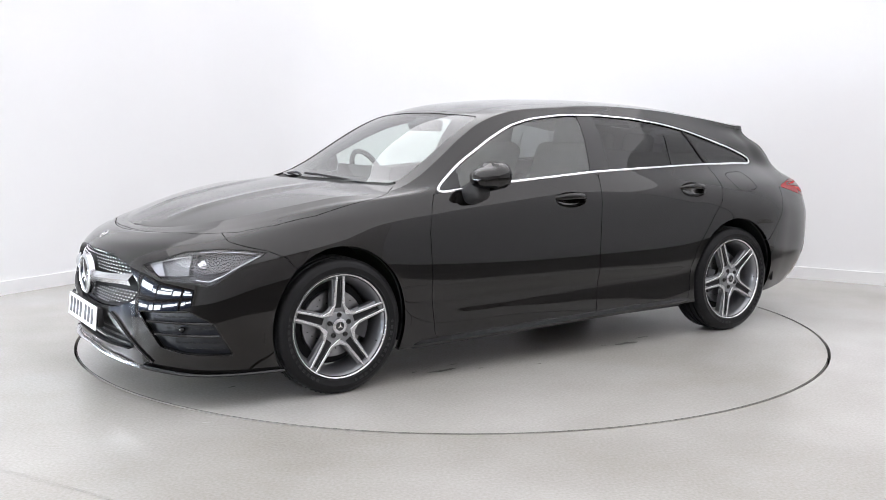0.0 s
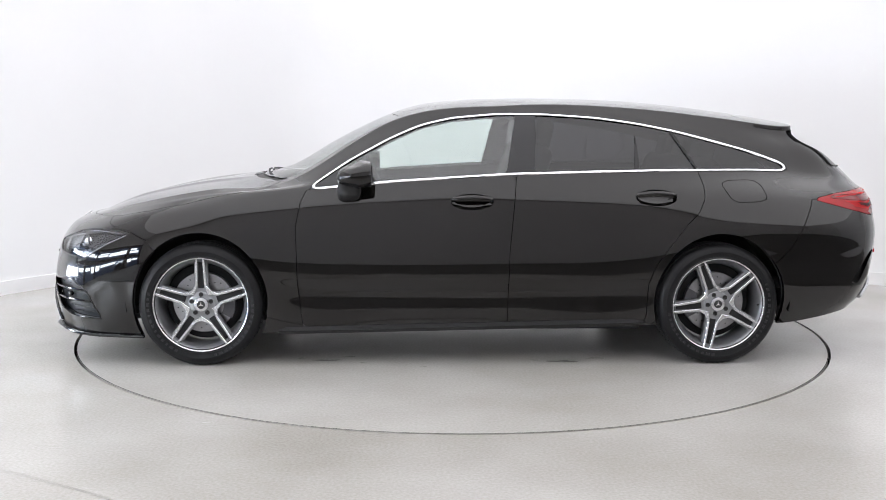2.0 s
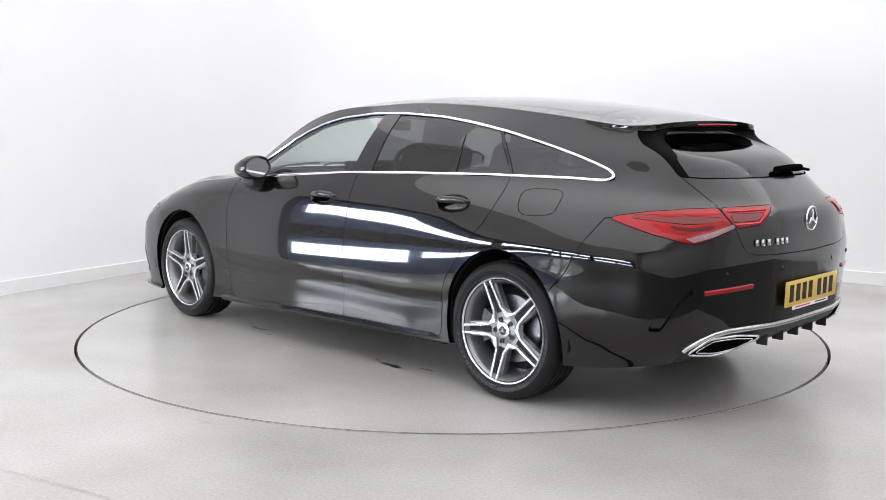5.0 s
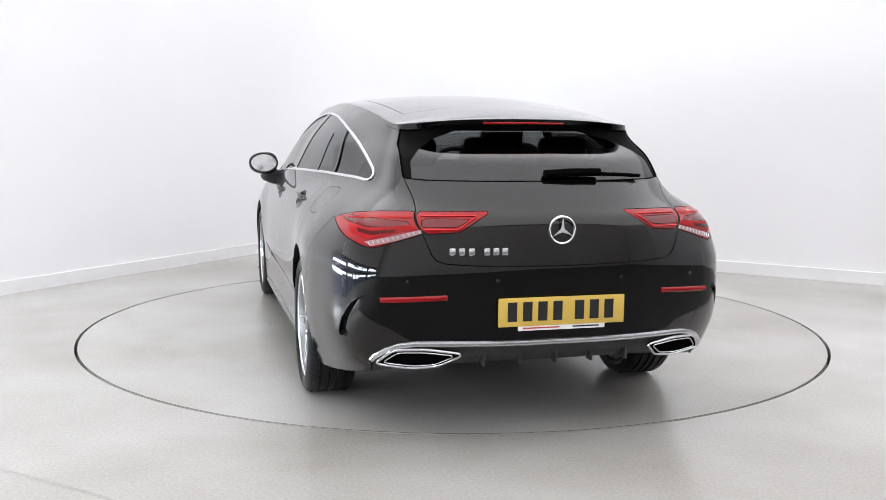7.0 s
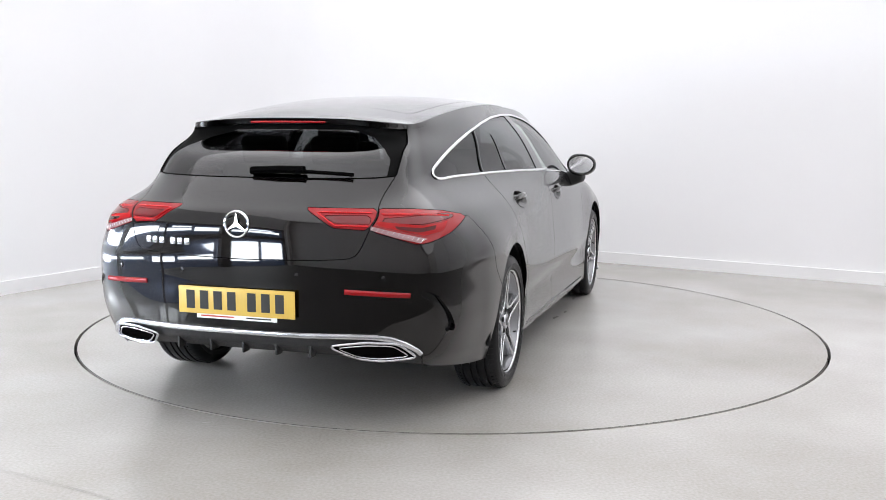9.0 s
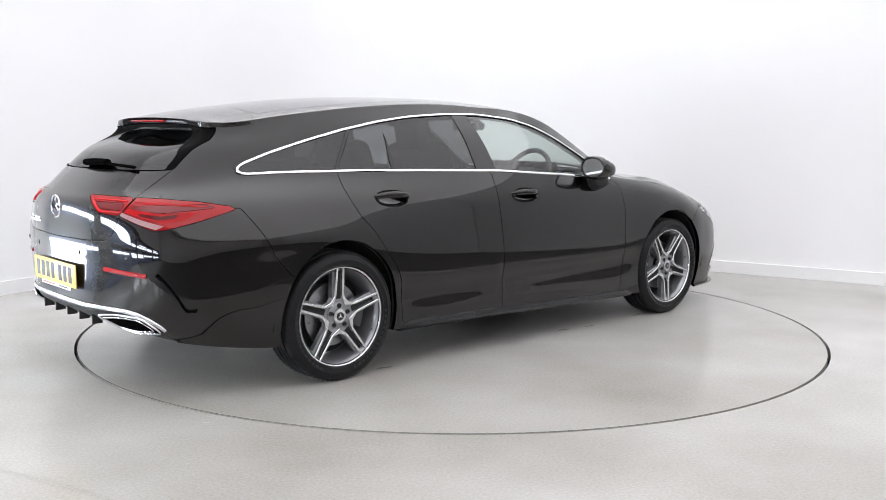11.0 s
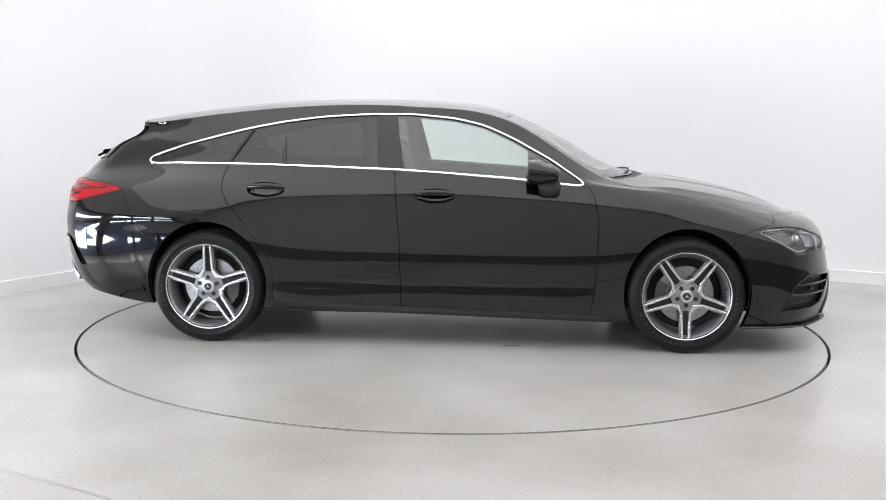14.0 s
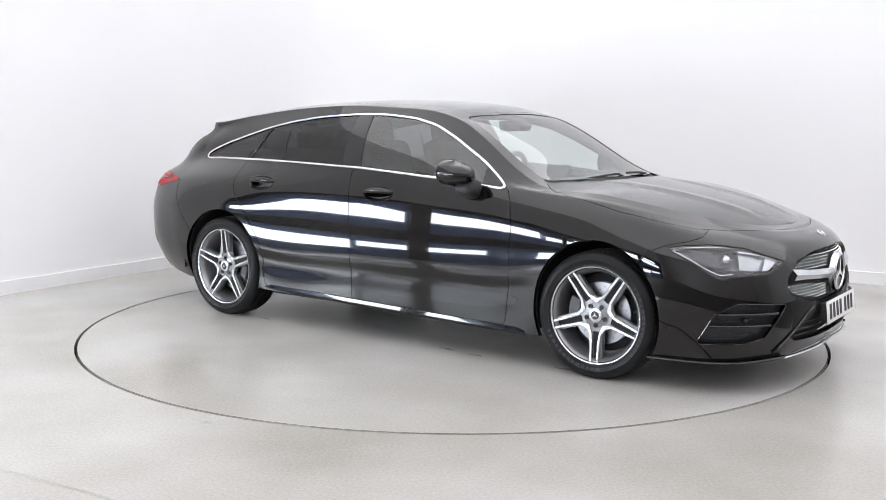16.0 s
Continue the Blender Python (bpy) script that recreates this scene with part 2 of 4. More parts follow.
# floor: fine crack and small marks
CRACK = material("crack_dark", (.30, .288, .268), .5)
bm = bmesh.new()
pts = [(-2.28, -2.28), (-1.95, -2.52), (-1.6, -2.74), (-1.25, -2.93), (-.9, -3.14), (-.55, -3.36)]
for (a, b), (c, d) in zip(pts, pts[1:]):
    t = Vector((c - a, d - b, 0)).normalized()
    n = Vector((-t.y, t.x, 0)) * .0007
    vs = [bm.verts.new(Vector(p) + o) for p, o in (((a, b, .001), n), ((a, b, .001), -n), ((c, d, .001), -n), ((c, d, .001), n))]
    bm.faces.new(vs)
bmesh.ops.solidify(bm, geom=bm.faces[:], thickness=-.0008)
tagged(part("floor_crack", bm, CRACK, None, smooth=False), "fine dark crack in the concrete floor", "crack", kind="structure")


def blot(name, x, y, r, mat, parent, seed, z=.0006):
    """A flat irregular stain."""
    rnd = random.Random(seed)
    bm = bmesh.new()
    n = 26
    ph = [rnd.uniform(0, 6.28) for _ in range(4)]
    ring = []
    for k in range(n):
        t = 2 * math.pi * k / n
        q = r * (1 + .30 * math.sin(2 * t + ph[0]) + .22 * math.sin(3 * t + ph[1]) + .14 * math.sin(5 * t + ph[2]) + .08 * math.sin(9 * t + ph[3]))
        ring.append(bm.verts.new((x + 1.7 * q * math.cos(t), y + .55 * q * math.sin(t), z)))
    bm.faces.new(ring)
    bmesh.ops.solidify(bm, geom=bm.faces[:], thickness=-.0005)
    ob = part(name, bm, mat, parent, smooth=False)
    return ob


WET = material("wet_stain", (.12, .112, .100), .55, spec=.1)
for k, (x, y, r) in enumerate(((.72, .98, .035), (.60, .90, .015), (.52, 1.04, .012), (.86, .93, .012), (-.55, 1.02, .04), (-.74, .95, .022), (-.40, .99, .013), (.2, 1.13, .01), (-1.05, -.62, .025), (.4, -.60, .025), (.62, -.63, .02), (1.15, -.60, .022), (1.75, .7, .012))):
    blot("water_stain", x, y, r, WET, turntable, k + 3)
# flat strip on the edge in the gap's black, widening its dark line
bm = bmesh.new()
tube_ring = [((RING - .006) * math.cos(2 * math.pi * k / 160), (RING - .006) * math.sin(2 * math.pi * k / 160)) for k in range(160)]
lo = [bm.verts.new((x, y, .0006)) for x, y in tube_ring]
hi = [bm.verts.new((x * .9983, y * .9983, .0006)) for x, y in tube_ring]
for k in range(160):
    bm.faces.new((lo[k], lo[(k + 1) % 160], hi[(k + 1) % 160], hi[k]))
part("edge_band", bm, PIT, turntable, "steel edge of the turntable, blackened to widen the gap's shade", smooth=False)
blot("floor_mark", -1.04, -2.13, .009, CRACK, None, 91)
tagged(bpy.data.objects["floor_mark"], "small dark speck on the concrete floor", "stain", kind="structure")
# ---------------------------------------------------------------- the car's skin
# Rings run from the front centre line round the left side to the rear centre line: (x, y, z), x ahead, y to the left.
RINGS = [
    [(2.265, 0, .19), (2.245, .33, .185), (2.15, .62, .165), (1.96, .81, .155), (1.72, .875, .155), (1.36, .885, .16), (.85, .888, .18), (.35, .8885, .19), (-.25, .8885, .20), (-.98, .890, .21), (-1.40, .88, .215), (-1.80, .835, .22), (-2.13, .72, .272), (-2.28, .42, .318), (-2.31, 0, .325)],
    [(2.285, 0, .29), (2.265, .35, .285), (2.165, .64, .28), (1.98, .825, .28), (1.73, .89, .285), (1.36, .90, .30), (.85, .889, .285), (.35, .889, .285), (-.25, .889, .285), (-.98, .8915, .29), (-1.40, .90, .31), (-1.82, .868, .31), (-2.16, .75, .33), (-2.35, .42, .37), (-2.385, 0, .38)],
    [(2.29, 0, .43), (2.265, .36, .43), (2.165, .655, .43), (1.98, .84, .44), (1.74, .90, .45), (1.36, .915, .46), (.85, .889, .40), (.35, .8885, .395), (-.25, .8885, .395), (-.98, .891, .40), (-1.40, .918, .46), (-1.85, .895, .45), (-2.19, .785, .46), (-2.37, .42, .48), (-2.405, 0, .48)],
    [(2.285, 0, .56), (2.25, .35, .56), (2.14, .65, .57), (1.97, .83, .58), (1.74, .895, .60), (1.36, .912, .62), (.85, .903, .505), (.35, .905, .495), (-.25, .905, .495), (-.98, .907, .505), (-1.40, .918, .62), (-1.87, .895, .61), (-2.22, .775, .61), (-2.37, .42, .61), (-2.405, 0, .61)],
    [(2.27, 0, .645), (2.215, .35, .65), (2.095, .62, .66), (1.93, .79, .68), (1.70, .868, .71), (1.36, .893, .75), (.85, .886, .76), (.35, .887, .765), (-.25, .888, .77), (-.98, .892, .77), (-1.40, .903, .78), (-1.87, .885, .77), (-2.22, .755, .76), (-2.37, .42, .74), (-2.405, 0, .74)],
    [(2.225, 0, .70), (2.165, .34, .705), (2.03, .58, .72), (1.86, .735, .745), (1.66, .815, .78), (1.36, .862, .82), (.85, .867, .85), (.35, .871, .865), (-.25, .872, .88), (-.98, .862, .89), (-1.40, .846, .895), (-1.87, .803, .89), (-2.19, .712, .885), (-2.355, .40, .88), (-2.395, 0, .88)],
    [(2.15, 0, .735), (2.09, .33, .742), (1.96, .54, .762), (1.81, .665, .785), (1.62, .75, .825), (1.36, .80, .872), (.85, .825, .925), (.35, .832, .966), (-.25, .822, 1.005), (-.98, .765, 1.026), (-1.40, .708, 1.03), (-1.84, .640, 1.012), (-2.11, .592, .985), (-2.29, .36, .958), (-2.34, 0, .952)],
    [(2.05, 0, .762), (2.0, .30, .77), (1.89, .48, .797), (1.75, .59, .829), (1.57, .672, .870), (1.33, .715, .913), (.91, .725, .965), (.36, .612, 1.285), (-.25, .575, 1.368), (-.98, .562, 1.355), (-1.40, .548, 1.312), (-1.74, .535, 1.268), (-1.860, .49, 1.268), (-1.905, .28, 1.284), (-1.918, 0, 1.289)],
]
TOP = [(2.05, .766), (1.85, .842), (1.6, .902), (1.3, .953), (1.1, .985), (1.0, 1.012), (.7, 1.178), (.45, 1.303), (.25, 1.373), (0, 1.407), (-.32, 1.420), (-.7, 1.419), (-1.05, 1.404), (-1.5, 1.358), (-1.8, 1.314), (-1.918, 1.289)]


def hermite(ts, pts, t):
    """Smooth curve through pts at knots ts, evaluated at t (arrays)."""
    ts, pts, t = np.asarray(ts, float), np.asarray(pts, float), np.asarray(t, float)
    d = np.diff(pts, axis=0) / np.diff(ts)[:, None]
    h = np.diff(ts)
    m = np.empty_like(pts)
    m[1:-1] = (d[:-1] * h[1:, None] + d[1:] * h[:-1, None]) / (h[1:] + h[:-1])[:, None]
    m[0], m[-1] = d[0], d[-1]
    i = np.clip(np.searchsorted(ts, t, "right") - 1, 0, len(ts) - 2)
    s = ((t - ts[i]) / h[i])[:, None]
    a, b, ma, mb, hh = pts[i], pts[i + 1], m[i], m[i + 1], h[i][:, None]
    return (2 * s**3 - 3 * s**2 + 1) * a + (s**3 - 2 * s**2 + s) * hh * ma + (3 * s**2 - 2 * s**3) * b + (s**3 - s**2) * hh * mb


def curve1(pts, x):
    """Smooth function through (x, value) pairs in any order of x."""
    pts = sorted(pts)
    return hermite([p[0] for p in pts], [[p[1]] for p in pts], np.atleast_1d(x))[:, 0]


def skin(per_u=16, per_v=8, cap_rows=22):
    """The left half of the skin: grid of places, with (u, v) of each: u along the rings, v upwards and then 9 + (1 - s) over hood, screen and roof."""
    rings = np.array(RINGS)
    # tangents across the centre line: mirrored neighbours at both ends keep nose and tail square to it
    flip = np.array([1, -1, 1])
    mid = (rings[6] + rings[7]) / 2
    mid[:, 1] += 0.026 * np.clip((1.05 - np.abs(rings[7][:, 0] + .3)) * 3, 0, 1)
    mid[12:, 0] -= 0.02
    mid[10:12, 0] -= 0.01
    rings = np.insert(rings, 7, mid, axis=0)
    under = rings[7] * .14 + rings[8] * .86  # under the roof edge; behind, the recess below the spoiler
    under[12] += np.array([.015, -.004, -.008])
    under[13:] = rings[8][13:] + np.array([.055, 0, -.028])
    under[11] = rings[8][11] * .86 + rings[7][11] * .14 + np.array([.03, -.005, 0])
    rings = np.insert(rings, 8, under, axis=0)
    n = rings.shape[1]
    mean = rings[2:6].mean(0)
    step = np.linalg.norm(np.diff(mean, axis=0), axis=1)
    knots = np.concatenate([[0], np.cumsum(step)])
    ext = np.concatenate([[knots[0] - step[0]], knots, [knots[-1] + step[-1]]])
    ring_ext = np.concatenate([rings[:, 1:2] * flip, rings, rings[:, -2:-1] * flip], axis=1)
    u = np.concatenate([np.linspace(j, j + 1, per_u, endpoint=False) for j in range(n - 1)] + [[n - 1.0]])
    tu = np.interp(u, np.arange(n), knots)
    lines = np.array([hermite(ext, r, tu) for r in ring_ext])
    lines[:, 0, 1] = lines[:, -1, 1] = 0.0
    kv = np.concatenate([[0], np.cumsum(np.linalg.norm(np.diff(rings, axis=0), axis=2).mean(1))])
    nr = len(rings)
    v = np.concatenate([np.linspace(j, j + 1, per_v, endpoint=False) for j in range(nr - 1)] + [[nr - 1.0]])
    tv = np.interp(v, np.arange(nr), kv)
    grid = hermite(kv, lines.reshape(nr, -1), tv).reshape(len(v), len(u), 3)
    # hood, windscreen and roof, from the top ring to the centre line
    edge = grid[-1]
    s = 1 - np.linspace(0, 1, cap_rows + 1)[1:]
    bow = np.interp(edge[:, 0], [-1.95, -1.7, -.3, .36, .93, 1.4, 2.05], [0, 0, 0, .05, .22, .12, 0])
    xc = edge[:, 0] + bow
    zc = curve1(TOP, xc)
    cap = []
    for k in s:
        w = 1 - k**2.2
        p = np.stack([edge[:, 0] + bow * (1 - k * k), edge[:, 1] * k, edge[:, 2] + (zc - edge[:, 2]) * w], 1)
        # two raised ridges along the bonnet
        fade = np.clip((2.0 - p[:, 0]) * 5, 0, 1) * np.clip((p[:, 0] - 1.12) * 4, 0, 1)
        p[:, 2] += .009 * fade * np.exp(-(((p[:, 1] - .30 - .10 * (p[:, 0] - 1.2) * -1) / .045) ** 2))
        cap.append(p)
    allp = np.concatenate([grid, np.array(cap)], 0)
    vv = np.concatenate([v, 9 + (1 - s)])
    return allp, u, vv


# ---------------------------------------------------------------- the car
car = new("car")
tagged(car, "glossy black estate car with chrome window line and alloy wheels", "car")
SHIFT = Vector((-.0015, .201, 0))  # the car stands a little off the turntable's axis


def poly_distance(P, poly):
    """Signed distance of points to a closed outline, negative inside."""
    P, Q = np.asarray(P, float), np.asarray(poly, float)
    d = np.full(len(P), 1e9)
    inside = np.zeros(len(P), bool)
    for a, b in zip(Q, np.roll(Q, -1, axis=0)):
        ab, ap = b - a, P - a
        t = np.clip((ap @ ab) / max(ab @ ab, 1e-12), 0, 1)
        d = np.minimum(d, np.linalg.norm(ap - t[:, None] * ab, axis=1))
        cross = ((a[1] > P[:, 1]) != (b[1] > P[:, 1])) & (P[:, 0] < (b[0] - a[0]) * (P[:, 1] - a[1]) / ((b[1] - a[1]) or 1e-12) + a[0])
        inside ^= cross
    return np.where(inside, -d, d)


def rounded(poly, r=.25, n=4, keep=()):
    """An outline with its corners cut round: r is the share of each side taken."""
    out = []
    N = len(poly)
    for i, p in enumerate(poly):
        a, p, b = np.array(poly[i - 1], float), np.array(p, float), np.array(poly[(i + 1) % N], float)
        if i in keep:
            out.append(tuple(p))
            continue
        s, e = p + (a - p) * r, p + (b - p) * r
        for k in range(n + 1):
            t = k / n
            out.append(tuple((1 - t) ** 2 * s + 2 * t * (1 - t) * p + t * t * e))
    return out


class Skin:
    """Left half of the skin as faces with labels, cut along outlines."""

    def __init__(self):
        g, u, v = skin()
        nv, nu = g.shape[:2]
        du, dv = np.gradient(g, axis=1), np.gradient(g, axis=0)
        du[:, 0, 1] = np.where(np.abs(du[:, 0, 1]) < 1e-9, 1e-6, du[:, 0, 1])
        nrm = np.cross(du, dv)
        nrm[:, 0, 1] = nrm[:, -1, 1] = 0
        nrm[-1, :, 1] = 0
        ln = np.linalg.norm(nrm, axis=2, keepdims=True)
        nrm = nrm / np.maximum(ln, 1e-12)
        if nrm[20, nu // 2, 1] < 0:
            nrm = -nrm
        uu, vv = np.meshgrid(u, v)
        # place, normal, (u, v) side by side, so that a cut blends all of them
        self.V = [r for r in np.concatenate([g, nrm, uu[..., None], vv[..., None]], 2).reshape(-1, 8)]
        self.F, self.L = [], []
        for j in range(nv - 1):
            for i in range(nu - 1):
                a = j * nu + i
                f = [a, a + 1, a + nu + 1, a + nu]
                self.F.append(f)
                self.L.append("body")

    def carve(self, label, poly, plane, where, source="body"):
        """Faces inside the outline become a part. plane: the two columns compared with the outline; where: test on the vertex rows."""
        A = np.array(self.V)
        d = poly_distance(A[:, plane], poly)
        ok = where(A)
        self.split(label, d, ok, source)

    def split(self, label, d, ok, source="body"):
        d = list(d)
        cache = {}

        def cut(a, b):
            k = (a, b) if a < b else (b, a)
            if k not in cache:
                t = d[a] / (d[a] - d[b])
                self.V.append(self.V[a] * (1 - t) + self.V[b] * t)
                d.append(0.0)
                cache[k] = len(self.V) - 1
            return cache[k]

        F, L = [], []
        for f, l in zip(self.F, self.L):
            if l != source or not all(i < len(ok) and ok[i] for i in f):
                F.append(f), L.append(l)
                continue
            s = [d[i] < 0 for i in f]
            if all(s) or not any(s):
                F.append(f), L.append(label if all(s) else l)
                continue
            for want, lab in ((True, label), (False, l)):
                g = []
                for k, i in enumerate(f):
                    j = f[(k + 1) % len(f)]
                    if s[k] == want:
                        g.append(i)
                    if s[k] != (d[j] < 0):
                        g.append(cut(i, j))
                if len(g) > 2:
                    F.append(g), L.append(lab)
        self.F, self.L = F, L
        # later cuts need ok to cover the new points
        self.size = len(self.V)

    def piece(self, label, gap=.0018, flange=.022, sink=0.0):
        """Places, normals and faces of one part, with turned-in edges along its joints."""
        faces = [f for f, l in zip(self.F, self.L) if l == label]
        used = sorted({i for f in faces for i in f})
        idx = {i: k for k, i in enumerate(used)}
        A = np.array([self.V[i] for i in used])
        P, N = A[:, :3].copy(), A[:, 3:6].copy()
        N /= np.maximum(np.linalg.norm(N, axis=1, keepdims=True), 1e-9)
        faces = [[idx[i] for i in f] for f in faces]
        P -= N * sink
        count = {}
        for f in faces:
            for a, b in zip(f, f[1:] + f[:1]):
                count[(a, b)] = count.get((a, b), 0) + 1
        edges = [(a, b) for (a, b) in count if (b, a) not in count and not (abs(P[a][1]) < 1e-5 and abs(P[b][1]) < 1e-5)]
        if flange:
            inward = np.zeros_like(P)
            for a, b in edges:
                t = P[b] - P[a]
                w = np.cross(N[a], t)
                w /= max(np.linalg.norm(w), 1e-9)
                inward[a] += w
                inward[b] += w
            rim = {i for e in edges for i in e}
            low = {}
            P, N = list(P), list(N)
            for i in rim:
                w = inward[i] / max(np.linalg.norm(inward[i]), 1e-9)
                if abs(P[i][1]) < 1e-5:
                    w = w * np.array([1, 0, 1])
                P[i] = P[i] + w * gap
                low[i] = len(P)
                P.append(P[i] - N[i] * flange)
                N.append(-w)
            # a rim of its own for the turned edge, so that the face keeps its own shading
            top = {}
            for i in rim:
                top[i] = len(P)
                P.append(P[i])
                N.append(N[low[i]])
            for a, b in edges:
                faces.append([top[b], top[a], low[a], low[b]])
        return np.array(P), np.array(N), faces


def both(P, N, F):
    """The half and its mirror image together."""
    m = np.array([1, -1, 1])
    n = len(P)
    key, remap = {}, []
    P2, N2 = [*P], [*N]
    for i in range(n):
        if abs(P[i][1]) < 1e-5 and abs(N[i][1]) < .2:
            remap.append(i)
        else:
            remap.append(len(P2))
            P2.append(P[i] * m)
            N2.append(N[i] * m)
    return P2, N2, F + [[remap[i] for i in f][::-1] for f in F]


sk = Skin()
X, Y, Z, UU, VV = 0, 1, 2, 6, 7


def ellipse(cx, cz, rx, rz, n=48):
    return [(cx + rx * math.cos(2 * math.pi * k / n), cz + rz * math.sin(2 * math.pi * k / n)) for k in range(n)]


for wx in (1.3645, -1.3645):
    sk.carve("arch", ellipse(wx, .333, .347, .370), [X, Z], lambda A: (A[:, VV] < 6.6) & (A[:, Y] > .5))
DLO = [(.815, .922), (.353, .968), (-.238, 1.007), (-.7, 1.020), (-1.14, 1.028), (-1.6, 1.028), (-1.77, 1.021), (-1.796, 1.027), (-1.802, 1.042), (-1.775, 1.062), (-1.70, 1.088), (-1.58, 1.128), (-1.40, 1.176), (-1.177, 1.231), (-.96, 1.272), (-.72, 1.303), (-.45, 1.319), (-.198, 1.320), (.05, 1.297), (.22, 1.258), (.384, 1.186), (.6, 1.068)]
side_top = lambda A: (A[:, VV] > 5.2) & (A[:, VV] < 9.01) & (A[:, UU] > 5) & (A[:, UU] < 11.9)
sk.carve("side_window", DLO, [X, Z], side_top)
sk.carve("pillar_b", [(-.205, .9), (-.30, 1.36), (-.405, 1.36), (-.37, .9)], [X, Z], side_top, "side_window")
sk.carve("divider", [(-.91, .9), (-.945, 1.36), (-.968, 1.36), (-.935, .9)], [X, Z], side_top, "side_window")
sk.carve("corner", [(.66, .9), (.64, .99), (.61, 1.2), (.9, 1.2), (.9, .9)], [X, Z], side_top, "side_window")
sk.carve("rear_glass", [(-.33, .8), (-.33, 1.4), (-2, 1.4), (-2, .8)], [X, Z], side_top, "side_window")
cap = lambda A: (A[:, VV] > 8.9)
deck = lambda A: (A[:, VV] > 4.6) & (A[:, X] > .2)
sk.carve("windscreen", [(1.135, -.2), (1.12, .2), (1.065, .40), (.945, .655), (.6, .59), (.335, .535), (.375, .3), (.39, -.2)], [X, Y], cap)
sk.carve("cowl", [(1.19, -.2), (1.175, .2), (1.115, .42), (.965, .685), (.93, .665), (1.0, .3), (1.0, -.2)], [X, Y], cap)
sk.carve("bonnet", [(2.095, -.2), (2.092, .1), (2.075, .25), (2.018, .439), (1.93, .59), (1.8, .718), (1.64, .785), (1.455, .815), (1.154, .802), (1.03, .75), (.958, .682), (1.0, .3), (1.0, -.2)], [X, Y], deck)
sk.carve("spoiler", [(-1.55, -.2), (-1.57, .3), (-1.60, .47), (-1.66, .60), (-2.1, .7), (-2.1, -.2)], [X, Y], lambda A: A[:, VV] > 7.9)
sk.carve("roof", [(.36, -.2), (.345, .3), (.30, .45), (-.2, .475), (-.98, .475), (-1.57, .455), (-1.56, -.2)], [X, Y], cap)
tail = lambda A: A[:, UU] > 10.2
sk.carve("rear_window", [(-.2, 1.042), (.2, 1.042), (.49, 1.044), (.56, 1.050), (.556, 1.12), (.528, 1.262), (.3, 1.276), (-.2, 1.281)], [Y, Z], lambda A: (A[:, UU] > 11.6) & (A[:, VV] < 8.6) & (A[:, VV] > 5))
# edge print; top and upper corners blackened for the spoiler's dark reflection
sk.carve("glass_band", [(-.2, 1.240), (.28, 1.238), (.40, 1.205), (.475, 1.165), (.524, 1.12), (.534, 1.03), (.7, 1.03), (.7, 1.3), (-.2, 1.3)], [Y, Z], lambda A: (A[:, UU] > 11.6) & (A[:, VV] < 8.6) & (A[:, VV] > 5), "rear_window")
sk.carve("tail_lamp", [(11.0, .882), (11.5, .912), (12.0, .926), (12.43, .93), (12.64, .846), (12.14, .79), (11.98, .795), (11.6, .825)], [UU, Z], tail)
sk.carve("gate_lamp", [(12.45, .93), (13.29, .934), (13.02, .856), (12.66, .847)], [UU, Z], tail)
sk.carve("tailgate", [(14.2, .72), (13.2, .728), (12.9, .735), (12.78, .752), (12.64, .846), (12.44, .93), (12.0, 1.06), (11.75, 1.20), (11.62, 1.34), (14.2, 1.34)], [UU, Z], lambda A: A[:, UU] > 11.3)
sk.carve("rear_vent", [(11.72, .425), (11.80, .50), (11.95, .578), (12.17, .614), (12.18, .597), (12.05, .560), (11.95, .49), (11.90, .43)], [UU, Z], tail)
sk.carve("rear_bumper", [(10.55, .55), (10.72, .64), (11.0, .88), (11.3, .88), (11.6, .85), (12.7, .85), (12.8, .745), (14.2, .745), (14.2, .05), (10.2, .05), (10.2, .55)], [UU, Z], tail)
sk.carve("diffuser", [(-.2, .408), (.62, .408), (.715, .345), (.68, .05), (-.2, .05)], [Y, Z], tail, "rear_bumper")
sk.carve("tail_dark", [(11.3, .885), (12.0, .868), (12.5, .872), (12.48, .893), (12.0, .90), (11.4, .902)], [UU, Z], tail, "tail_lamp")
sk.carve("gate_dark", [(12.62, .872), (12.98, .874), (13.12, .905), (12.56, .905)], [UU, Z], tail, "gate_lamp")
nose = lambda A: (A[:, UU] < 5.2) & (A[:, VV] < 6.8)
sk.carve("head_lamp", [(1.56, .630), (2.29, .693), (2.7, .706), (3.07, .712), (3.5, .708), (3.97, .694), (3.5, .631), (3.07, .562), (2.92, .556), (2.71, .567), (1.95, .578)], [UU, Z], nose)
sk.carve("grille", [(-.2, .665), (.12, .664), (.267, .655), (.43, .622), (.535, .55), (.55, .51), (.53, .47), (.36, .420), (.1, .396), (-.2, .39)], [Y, Z], nose)
sk.carve("intake", [(-.2, .355), (.33, .36), (.53, .265), (.47, .24), (-.2, .225)], [Y, Z], nose)
sk.carve("vent", [(1.67, .432), (2.66, .446), (3.10, .390), (3.41, .245), (2.57, .250), (2.12, .276)], [UU, Z], nose)
sk.carve("front_bumper", [(4.42, .60), (4.25, .665), (3.97, .70), (3.5, .72), (3.07, .74), (2.6, .80), (-.2, .86), (-.2, .05), (4.9, .05), (4.9, .55)], [UU, Z], nose)
lower = lambda A: (A[:, VV] < 6.4) & (A[:, UU] > 4.5) & (A[:, UU] < 11.5)
